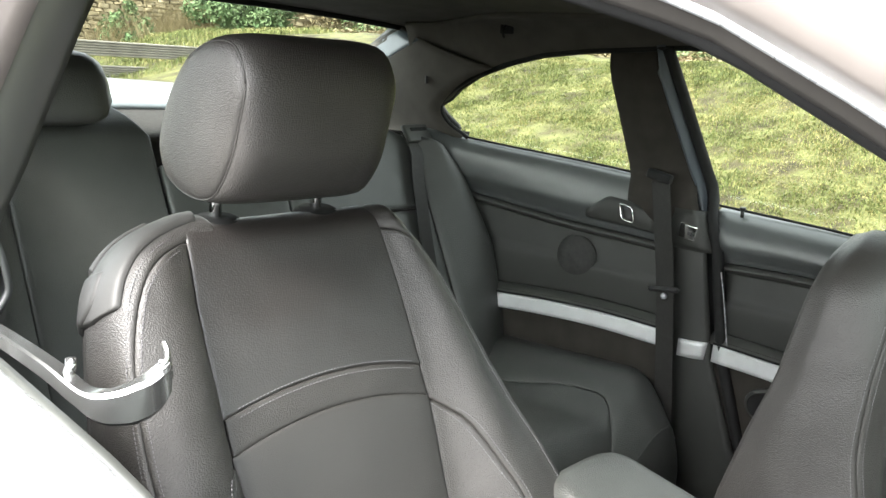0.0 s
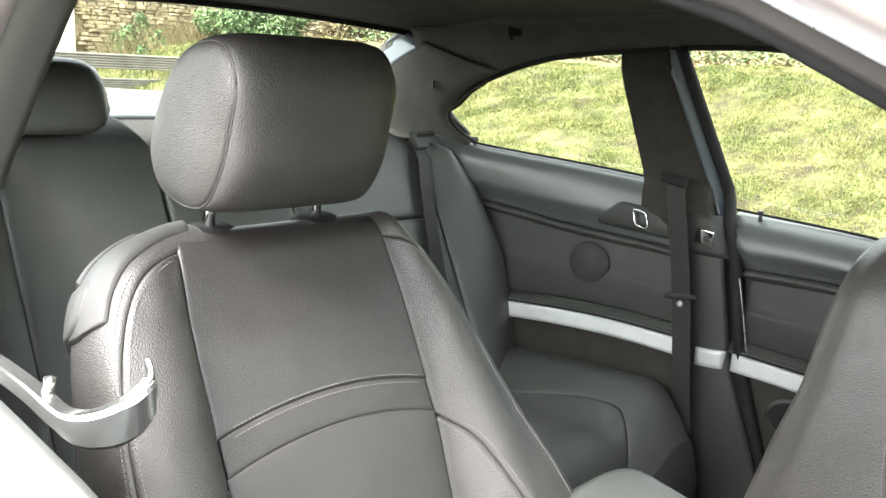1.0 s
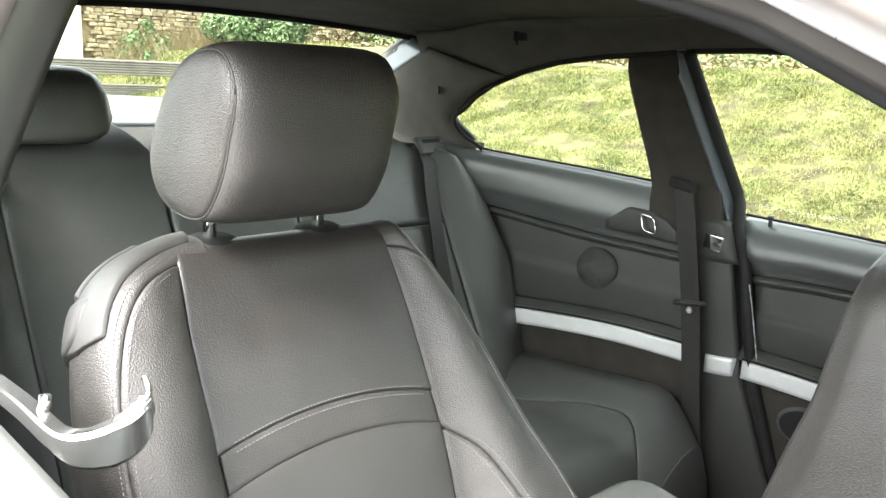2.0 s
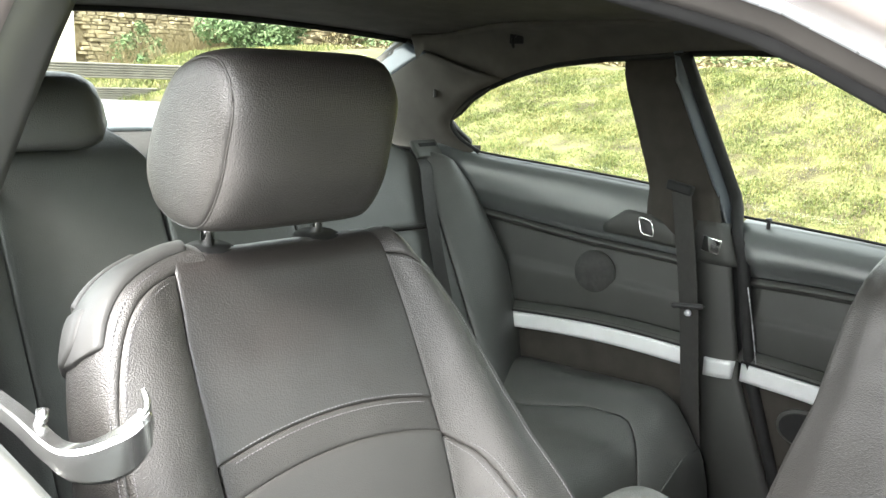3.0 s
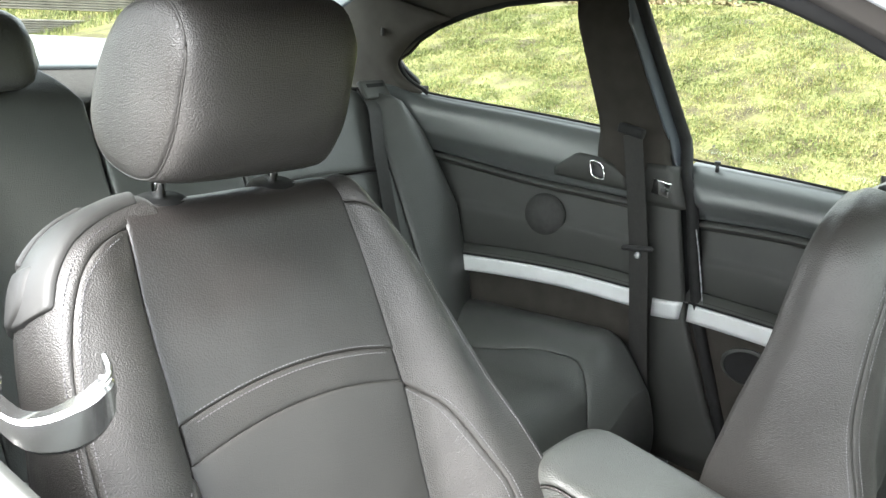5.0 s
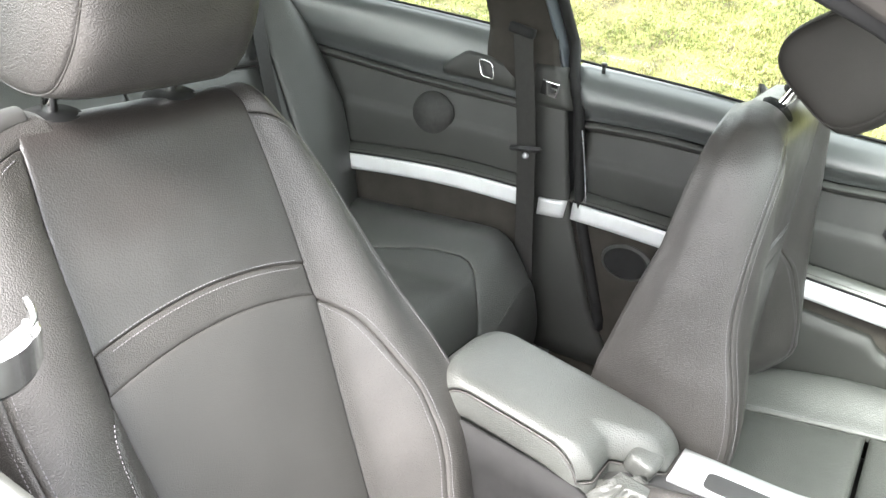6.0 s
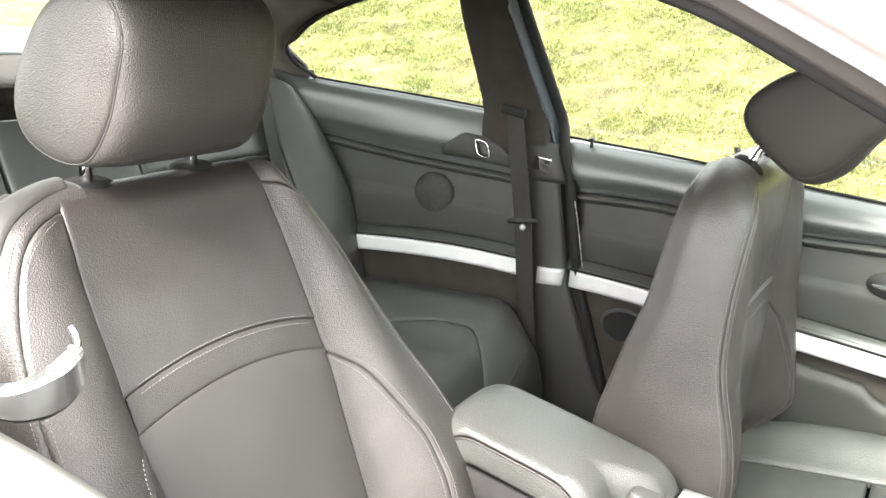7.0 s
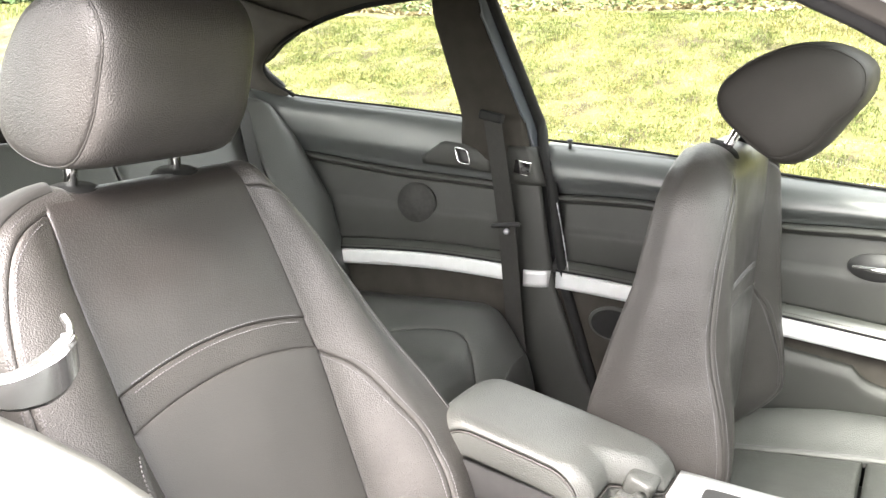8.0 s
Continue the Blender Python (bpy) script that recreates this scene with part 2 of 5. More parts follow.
def box(name, size, at, mat, parent=None, label="", bevel=0.004, turn=None, taper=1.0):
    bm = bmesh.new()
    bmesh.ops.create_cube(bm, size=1)
    for v in bm.verts:
        k = taper if v.co.z > 0 else 1.0
        v.co = Vector((v.co.x * size[0] * k, v.co.y * size[1] * k, v.co.z * size[2]))
    if bevel:
        bmesh.ops.bevel(bm, geom=list(bm.edges), offset=bevel, segments=3, profile=0.6, affect="EDGES")
    m = Matrix.Translation(at) @ (turn.to_4x4() if turn else Matrix())
    bm.transform(m)
    return part(name, bm, mat, parent, label)


def stitches(name, pts, normals, parent, mat=None, pitch=0.0048, size=(0.0033, 0.0010, 0.0007)):
    """A row of thread stitches along a line on a surface."""
    p, nn = np.array(pts, float), np.array(normals, float)
    seg = np.r_[0, np.cumsum(np.linalg.norm(np.diff(p, axis=0), axis=1))]
    verts, faces = [], []
    for d in np.arange(pitch, seg[-1] - pitch, pitch):
        c = np.array([np.interp(d, seg, p[:, k]) for k in range(3)])
        e = np.array([np.interp(d + 0.001, seg, p[:, k]) for k in range(3)])
        n = np.array([np.interp(d, seg, nn[:, k]) for k in range(3)])
        t = (e - c) / max(1e-9, np.linalg.norm(e - c))
        n = n / max(1e-9, np.linalg.norm(n))
        s = np.cross(n, t)
        b = len(verts)
        for i, j, k in ((-1, -1, 0), (1, -1, 0), (1, 1, 0), (-1, 1, 0), (-0.7, -0.6, 1), (0.7, -0.6, 1), (0.7, 0.6, 1), (-0.7, 0.6, 1)):
            verts.append(c + t * i * size[0] / 2 + s * j * size[1] / 2 + n * k * size[2])
        faces += [tuple(b + q for q in f) for f in ((4, 5, 6, 7), (0, 1, 5, 4), (1, 2, 6, 5), (2, 3, 7, 6), (3, 0, 4, 7))]
    ob = join(name, verts, faces, mat or THREAD, parent, smooth=False)
    ob["kind"] = "stuff"
    return ob


# ---- the car's shell: sides, roof, floor, glass ----
def side_x(y, z):
    """Half width of the cabin's side at a place along the car and a height."""
    b = 0.70 - (0.14 * ((0.1 - y) / 0.7) ** 2 if y < 0.1 else 0.0)
    if z > 0.98:
        b -= 0.36 * (z - 0.95)
    elif z > 0.92:
        b -= 3.0 * (z - 0.92) ** 2
    return b


QUARTER_BASE_CURVE = smooth_curve(-0.62, 1.045, -0.533, 1.027, -0.435, 1.015, -0.30, 1.002, -0.12, 0.984, 0.05, 0.965)


def quarter_base(y):
    return QUARTER_BASE_CURVE(y)


DOOR_BASE_CURVE = smooth_curve(0.05, 0.940, 0.08, 0.937, 0.33, 0.922, 0.56, 0.899, 0.75, 0.884, 1.15, 0.85)


def door_base(y):
    return DOOR_BASE_CURVE(y)


def window_top(y):
    """Lower edge of the roof frame over the side windows."""
    return interp(y, -0.585, 1.10, -0.554, 1.137, -0.475, 1.185, -0.40, 1.213, -0.317, 1.234, -0.209, 1.247, -0.15, 1.25, -0.01, 1.259, 0.10, 1.260, 0.24, 1.253, 0.45, 1.243, 0.60, 1.226, 0.70, 1.200, 0.78, 1.166, 0.9, 1.105, 1.15, 0.95)


def near_lift(y):
    """How far the near side's roof frame stands above the window line."""
    return interp(y, 0.50, 0.010, 0.66, 0.010, 0.74, 0.006, 0.80, 0.003, 1.15, 0.005)


def roof_z(x, y):
    return interp(y, -0.80, 1.318, -0.4, 1.345, 0.1, 1.35, 0.45, 1.335, 0.62, 1.312, 0.82, 1.265) - 0.16 * max(0.0, abs(x)) ** 2 * 0.9


def side_wall(sign, name, y0, y1, base, roll, low, ny=44):
    """The padded side of the cabin under a window: belt roll, middle panel, ledge, metal strip, lower panel."""
    wall = thing(name, "black padded car side panel with aluminium strip", "side panel", kind="structure")

    def strip(pname, a, b, profile, mat, nv=9, label=""):
        def fn(u, v):
            y = a + (b - a) * u
            z, d = profile(y, v)
            if base is door_base:
                y -= 0.034 * max(0.0, 1 - 4 * u) * smooth01((z - 0.835) / 0.09)
            return (sign * (side_x(y, z) - d), y, z)
        return sheet(pname, fn, ny, nv, mat, wall, label, thick=0.008, side=sign)

    def belt(y, v):
        top, bot = base(y), roll(y)
        z = top - (top - bot) * v
        d = -0.006 + 0.056 * (1 - (1 - min(1.0, v / 0.72)) ** 2.2) ** 0.55 - 0.024 * smooth01((v - 0.62) / 0.38)
        return z, d
    strip("belt_roll", y0, y1, belt, ROLL, 24, "dark grey soft-touch belt roll")

    def lip(y, v):
        return roll(y) - 0.001 - 0.022 * v, 0.026 + 0.010 * math.sin(math.pi * min(1, v * 1.25)) - 0.007 * smooth01((v - 0.6) / 0.4)
    strip("lip", y0 + 0.004, y1 - 0.004, lip, VINYL_MATTE, 12)

    def mid(y, v):
        top = roll(y) - 0.020
        return top - (top - low(y) - 0.020) * v, 0.016 + 0.010 * v + 0.005 * math.sin(math.pi * v) + 0.006 * smooth01((v - 0.43) / 0.07)
    strip("middle_panel", y0, y1, mid, PANEL, 22)

    def ledge(y, v):
        t = low(y)
        return t + 0.022 - 0.022 * smooth01(v) , 0.028 + 0.026 * math.sin(v * math.pi / 2)
    strip("ledge", y0, y1, ledge, VINYL, 7, "padded ledge above the metal strip")

    tube("ledge_seam", [(sign * (side_x(y, low(y)) - 0.0545), y, low(y) + 0.0015) for y in np.linspace(y0 + 0.012, y1 - 0.004, 30)], 0.0024, RUBBER, wall, "black joint above the strip", sides=6)
    stitches("stitching", [(sign * (side_x(y, low(y)) - 0.050), y, low(y) + 0.0085) for y in np.linspace(y0 + 0.012, y1 - 0.004, 30)], [(-sign * 0.7, 0, 0.7)] * 30, wall, CARPET)

    def metal(y, v):
        t = low(y)
        return t - 0.002 - 0.036 * v, 0.053 + 0.005 * v
    strip("trim_strip", y0 + 0.012, y1 - 0.003, metal, ALU, 6, "brushed aluminium strip")

    def lower(y, v):
        t = low(y) - 0.043
        return t - (t - 0.22) * v, 0.032 + 0.008 * math.sin(math.pi * v)
    strip("lower_panel", y0, y1, lower, CLOTH_DARK, 6)
    strip("backing", y0, y1, lambda y, v: (base(y) - 0.012 - (base(y) - 0.25) * v, 0.002), PLASTIC, 8)
    if base is door_base:
        tube("edge_strip", [(sign * 0.649, interp(z, 0.655, 0.149, 0.75, 0.130, 0.81, 0.116), z) for z in np.linspace(0.655, 0.81, 10)], 0.0013, PAINT, wall, "thin bright door edge", sides=6)

        def pocket(y, v):
            t = interp(y, 0.42, 0.585, 0.595, 0.566, 0.73, 0.549, 0.752, 0.524, 0.80, 0.513, 1.12, 0.50)
            return t - (t - 0.30) * v, 0.040 + 0.013 * math.sin(min(1, v * 9) * math.pi / 2)
        strip("map_pocket", 0.42, y1, pocket, PANEL, 30, "dark moulded door pocket")
    return wall


REAR_ROLL_CURVE = smooth_curve(-0.62, 0.905, -0.545, 0.90, -0.29, 0.862, -0.066, 0.845, 0.1, 0.83)


def rear_roll(y):
    return REAR_ROLL_CURVE(y)


REAR_LOW_CURVE = smooth_curve(-0.62, 0.655, -0.41, 0.661, -0.29, 0.664, -0.16, 0.664, -0.01, 0.658, 0.12, 0.655)


def rear_low(y):
    return REAR_LOW_CURVE(y)


DOOR_LOW_CURVE = smooth_curve(0.1, 0.657, 0.27, 0.650, 0.57, 0.631, 0.78, 0.613, 1.1, 0.585)


def door_low(y):
    return DOOR_LOW_CURVE(y)


DOOR_ROLL_CURVE = smooth_curve(0.1, 0.826, 0.3, 0.830, 0.57, 0.812, 0.76, 0.815, 1.1, 0.80)


def door_roll(y):
    return DOOR_ROLL_CURVE(y)


wall_left_rear = side_wall(-1, "wall_left_rear", -0.64, 0.03, quarter_base, rear_roll, rear_low)
wall_right_rear = side_wall(1, "wall_right_rear", -0.64, -0.17, quarter_base, rear_roll, rear_low)
door_left = side_wall(-1, "door_1", 0.108, 1.12, door_base, door_roll, door_low)
door_left["label"], door_left["category"] = "closed black car door panel with aluminium strip", "car door"


def roof_frame(sign):
    """Fabric-covered frame between the side windows and the roof."""
    frame_part = thing("wall_upper_left" if sign < 0 else "wall_upper_right", "dark fabric roof frame above the side windows", "roof frame", kind="structure")

    def fn(u, v):
        y = -0.66 + 1.78 * u
        z0 = window_top(y) + (near_lift(y) if sign > 0 else 0.0)
        a = math.pi / 2 * v
        z1 = max(z0 + 0.01, roof_z(0.5, min(y, 0.62)) - 0.004) if y < 0.62 else z0 + 0.07
        z = z0 + (z1 - z0) * math.sin(a)
        return (sign * (side_x(y, z0) + 0.004 - 0.02 * math.sin(a) - 0.085 * (1 - 0.75 * smooth01((-0.30 - y) / 0.3)) * (1 - math.cos(a))), y, z)
    sheet("frame_cover", fn, 60, 9, FABRIC, frame_part, thick=0.012, side=-sign)

    def shell(u, v):
        y = -0.66 + 1.78 * u
        z0 = window_top(y) + (near_lift(y) if sign > 0 else 0.0)
        return (sign * (side_x(y, z0) + 0.022 + 0.03 * math.sin(math.pi * v) - 0.02 * v), y, z0 - 0.002 + 0.085 * v)
    tube("gutter_strip", [shell(u, 0.145) for u in np.linspace(0.02, 0.98, 60)], 0.0026, PAINT, frame_part, "thin bright strip along the gutter", sides=6)
    sheet("outer_frame", lambda u, v: shell(u, 0.155 + 0.845 * v), 60, 9, ROOF_EDGE, frame_part, "grey satin roof edge", thick=0.006, side=sign)
    sheet("weatherstrip", lambda u, v: shell(u, 0.14 * v), 60, 5, SEAL, frame_part, "grey rubber weatherstrip", thick=0.008, side=sign)
    pts = [(sign * (side_x(y, window_top(y)) + 0.008), y, window_top(y) + (near_lift(y) - 0.001 if sign > 0 else -0.001)) for y in np.linspace(-0.48, 1.1, 70)]
    tube("seal", pts, 0.007, RUBBER, frame_part, "black rubber window seal", sides=8)
    return frame_part


roof_frame(-1)
roof_frame(1)


def rear_glass(u, v):
    """The rear window's pane: across and down."""
    x = -1 + 2 * u
    half = 0.497 + 0.03 * v
    return (x * half, -0.722 - 0.57 * v - 0.09 * (1 - x * x) * (1 - 0.3 * v), roof_z(x * 0.45, -0.78) - 0.004 - (0.02 + roof_z(0, -0.78) - 1.05) * v + 0.02 * math.sin(math.pi * v))


def c_pillar(sign):
    p = thing("wall_rear_left" if sign < 0 else "wall_rear_right", "dark padded rear pillar beside the rear window", "rear pillar", kind="structure")
    edge = spline([(-0.44, 1.20), (-0.52, 1.162), (-0.585, 1.10), (-0.575, 1.06), (-0.54, 1.03), (-0.60, 1.02)], 16)
    far = np.array([rear_glass(1, v) for v in np.linspace(0.0, 1.0, 16)])

    def fn(u, v):
        i = u * 15
        k = min(14, int(i))
        a = edge[k] + (edge[k + 1] - edge[k]) * (i - k)
        b = far[k] + (far[k + 1] - far[k]) * (i - k)
        s = np.array([side_x(a[0], a[1]) - 0.004, a[0], a[1]])
        q = s + (b - s) * v
        bulge = 0.035 * math.sin(math.pi * v)
        return (sign * (q[0] - bulge), q[1], q[2])
    sheet("pillar_cover", fn, 24, 12, FABRIC, p, thick=0.01, side=-sign)

    def strip(u, v):
        x, y, z = fn(0.01 + 0.74 * u, 0.66 + 0.31 * v)
        return (x - sign * 0.005, y + 0.003, z)
    sheet("glass_strip", strip, 14, 6, PILLAR_EDGE, p, "blue-grey strip beside the glass", thick=0.006, side=-sign)

    def skin(u, v):
        x, y, z = fn(u, v)
        return (x + sign * (0.035 + 0.035 * math.sin(math.pi * v)), y + 0.08 * (v - 0.5), z + 0.07 * (1 - u))
    sheet("outer_skin", skin, 24, 12, PLASTIC, p, "dark outer skin of the pillar", thick=0.01, side=-sign)
    return p


c_pillar(-1)
c_pillar(1)


def b_pillar(sign, name):
    p = thing(name, "black trimmed pillar between the side windows", "pillar", kind="structure")

    def trim(u, v):
        z = 0.892 + (1.275 - 0.892) * v
        a = interp(z, 0.86, -0.108, 0.984, -0.122, 1.227, -0.153, 1.275, -0.17)
        b = interp(z, 0.86, 0.068, 0.93, 0.047, 1.235, -0.043, 1.275, -0.055)
        y = a + (b - a) * u
        return (sign * (side_x(y, z) - (0.012 + 0.022 * math.sin(math.pi * (0.12 + 0.76 * u))) * (1 - smooth01((z - 1.19) / 0.075)) - 0.030 * smooth01((1.0 - z) / 0.07) + 0.024 * smooth01((z - 1.232) / 0.03)), y, z)
    if sign > 0:
        def face(u, v):
            z = 0.82 + 0.47 * v
            inner = interp(z, 0.82, 0.80, 0.95, 0.735, 1.018, 0.70, 1.077, 0.67, 1.149, 0.64, 1.238, 0.600, 1.29, 0.572)
            return (inner + 0.10 * u, 0.014 + 0.012 * math.sin(math.pi * u) + 0.01 * u, z)
        sheet("pillar_face", face, 10, 14, VINYL, p, "grey satin door-side face of the pillar", thick=0.05, side=-1)

        def rim(u, v):
            x, y, z = face(1.0, v)
            return (x - 0.042 + 0.08 * u, y + 0.010 - 0.006 * u, z)
        sheet("pillar_rim", rim, 5, 14, ROOF_EDGE, p, "grey painted edge of the pillar", thick=0.01, side=-1)
        return p
    sheet("pillar_trim", trim, 12, 14, CLOTH_DARK, p, "dark fabric pillar cover", thick=0.012, side=-sign)

    def edge(u, v):
        z = 0.905 + (1.262 - 0.905) * v
        a = interp(z, 0.905, 0.0545, 0.93, 0.047, 1.235, -0.043, 1.262, -0.051)
        return (sign * (side_x(0, z) - (0.026 - 0.024 * u - 0.004 * math.sin(math.pi * u)) * (1 - smooth01((z - 1.20) / 0.06))), a - 0.002 + interp(z, 0.905, 0.023, 1.262, 0.020) * u, z)
    # Sky reflection along this edge comes from the blue-grey colour.
    sheet("pillar_edge", edge, 7, 14, PILLAR_EDGE, p, "satin pillar edge with sky reflection in its colour", thick=0.006, side=-sign)
    pts = [(sign * (side_x(0.1, z) - 0.006 - 0.036 * smooth01((0.98 - z) / 0.08)), interp(z, 0.40, 0.215, 0.62, 0.138, 0.75, 0.114, 0.86, 0.097, 0.93, 0.071, 1.257, -0.025), z) for z in np.linspace(0.36, 1.257, 40)]
    if sign < 0:
        tube("door_seal", pts, 0.0125, RUBBER, p, "black rubber door seal", sides=8)

    def low(u, v):
        z = 0.30 + 0.60 * v
        a = interp(z, 0.30, 0.04, 0.6, 0.02, 0.90, -0.02)
        b = interp(z, 0.30, 0.27, 0.42, 0.195, 0.62, 0.118, 0.9, 0.068)
        return (sign * (side_x(0.1, z) - 0.044 - 0.018 * math.sin(math.pi * (0.15 + 0.7 * u))), a + (b - a) * u, z)
    if sign < 0:
        sheet("backing", lambda u, v: (sign * side_x(0.1, 0.3 + 0.62 * v), -0.05 + 0.24 * u, 0.3 + 0.62 * v), 6, 8, PLASTIC, p, thick=0.01, side=-sign)
        sheet("lower_cover", low, 10, 16, PANEL, p, "dark vinyl lower pillar cover", thick=0.01, side=-sign)

        def band(u, v):
            z = 0.613 + 0.038 * v + 0.004 * u
            y = 0.045 + 0.062 * u
            return (sign * (side_x(0.1, z) - 0.066 + 0.012 * u ** 6), y, z)
        sheet("trim_strip", band, 8, 5, ALU, p, "brushed aluminium strip end", thick=0.006, side=-sign)
    return p


b_pillar(-1, "wall_pillar_left")
b_pillar(1, "wall_pillar_right")


def headliner():
    def fn(u, v):
        x = -0.53 + 1.06 * u
        y = -0.80 + 0.075 * (abs(x) / 0.53) ** 2 + (1.60 - 0.075 * (abs(x) / 0.53) ** 2 - 0.16 * (abs(x) / 0.53) ** 3) * v
        return (x, y, roof_z(x, y))
    ob = sheet("ceiling", fn, 22, 24, FABRIC, None, thick=0.02, side=-1)
    tagged(ob, "dark fabric headliner under the car roof", "headliner", kind="structure")


headliner()


def rear_window():
    w = thing("window_1", "sloping rear car window with dark rim", "rear window", kind="structure")

    fn = rear_glass
    pane = sheet("pane", fn, 16, 12, GLASS_REAR, w, thick=0.004, side=-1)
    pane.visible_shadow = False
    rim = [fn(u, 0) for u in np.linspace(0, 1, 24)] + [fn(1, v) for v in np.linspace(0.05, 1, 12)] + [fn(u, 1) for u in np.linspace(0.95, 0, 16)] + [fn(0, v) for v in np.linspace(0.95, 0, 12)]
    tube("rim", rim, 0.010, RUBBER, w, "black glass rim", sides=6)
    return w


rear_window()


def side_glass(sign, name, y0, y1, base):
    w = thing(name, "clear side window of a car", "side window", kind="structure")

    def fn(u, v):
        y = y0 + (y1 - y0) * u
        z0, z1 = base(y) - 0.01, window_top(y) + 0.008
        z = z0 + (z1 - z0) * v
        return (sign * (side_x(y, z) + 0.012), y, z)
    pane = sheet("pane", fn, 20, 6, GLASS, w, thick=0.004, side=sign)
    pane.visible_shadow = False
    return w


def windscreen():
    w = thing("window_5", "tinted windscreen over the dashboard", "windscreen", kind="structure")

    def fn(u, v):
        x = -1 + 2 * u
        return (x * (0.56 + 0.12 * v), 0.64 + 0.52 * v + 0.15 * (1 - x * x), 1.275 - 0.32 * v - 0.03 * x * x * (1 - v))
    sheet("pane", fn, 14, 10, GLASS_SCREEN, w, thick=0.005, side=1)


windscreen()
side_glass(-1, "window_2", -0.58, -0.10, quarter_base)
side_glass(-1, "window_3", 0.02, 1.05, door_base)
def glazing_mark(window):
    """Small unreadable print in the corner of the door glass: a round badge over three lines."""
    for name, y, z, w, h in (("printed_badge", 0.109, 0.972, 0.005, 0.005), ("printed_line", 0.110, 0.966, 0.018, 0.0012), ("printed_line", 0.111, 0.962, 0.022, 0.0012), ("printed_line", 0.110, 0.958, 0.016, 0.0012)):
        bm = bmesh.new()
        bmesh.ops.create_cube(bm, size=1)
        bm.transform(Matrix.Translation((-(side_x(y, z) + 0.0085), y, z)) @ Matrix.Rotation(radians(-20), 4, "Y") @ Matrix.Diagonal((0.0008, w, h, 1)))
        part(name, bm, THREAD, window, "fine grey print on the glass", smooth=False)


glazing_mark(bpy.data.objects["window_3"])
side_glass(1, "window_4", -0.58, -0.10, quarter_base)


def window_lines():
    """Dark rubber lines where the glass meets the panels."""
    for name, y0, y1, base, kind in (("window_trim", -0.535, -0.115, quarter_base, 0), ("window_trim", 0.045, 1.1, door_base, 1)):
        pts = [(-(side_x(y, base(y)) + 0.001), y, base(y) + 0.002) for y in np.linspace(y0, y1, 30)]
        ob = tube(name, pts, 0.0030, RUBBER, None, sides=6)
        tagged(ob, "black rubber strip along the window base", "window seal", kind="structure")
    pts = spline([(-(side_x(y, z) - 0.002), y, z) for y, z in ((-0.475, 1.185), (-0.554, 1.137), (-0.586, 1.10), (-0.572, 1.058), (-0.533, 1.028))], 24)
    ob = tube("window_trim", pts, 0.0055, RUBBER, None, sides=6)
    tagged(ob, "black rubber strip round the quarter window", "window seal", kind="structure")
    ob = tube("window_trim", [(-(side_x(-0.12, z) + 0.002), interp(z, 0.98, -0.120, 1.24, -0.150), z) for z in np.linspace(0.98, 1.24, 12)], 0.005, RUBBER, None, sides=6)
    tagged(ob, "black rubber strip beside the pillar", "window seal", kind="structure")


window_lines()


def near_door():
    """The door under the open window: inner panel, belt seals and painted skin."""
    d = thing("door_2", "silver car door with its window lowered", "car door", kind="structure")

    def top(u, v):
        y = -0.02 + 1.17 * u
        a = v * math.pi / 2
        z = 0.923 - 0.04 * (y - 0.16) - 0.35 * max(0.0, y - 0.36) ** 1.3
        return (0.735 + 0.0615 * v, y, z - 0.012 * (1 - math.sin(a)) + 0.004 * v)
    sheet("belt_cover", top, 24, 6, PAINT, d, "pale satin door top", thick=0.01, side=-1)
    def skin(u, v):
        y = -0.02 + 1.17 * u
        z = 0.926 - 0.04 * (y - 0.16) - 0.35 * max(0.0, y - 0.36) ** 1.3 - 0.65 * v
        return (0.795 + 0.085 * math.sin(min(1, v * 2.2) * math.pi / 2) - 0.02 * v, y, z)
    sheet("door_skin", skin, 24, 14, PAINT, d, "silver painted door skin", thick=0.008, side=-1)

    def inner(u, v):
        y = 0.04 + 1.1 * u
        z = 0.916 - 0.04 * (y - 0.16) - 0.35 * max(0.0, y - 0.36) ** 1.3 - 0.62 * v
        return (0.735 - 0.05 * math.sin(min(1, v * 2.5) * math.pi / 2), y, z)
    sheet("inner_panel", inner, 20, 10, VINYL, d, "black inner door panel", thick=0.01, side=1)
    return d


near_door()


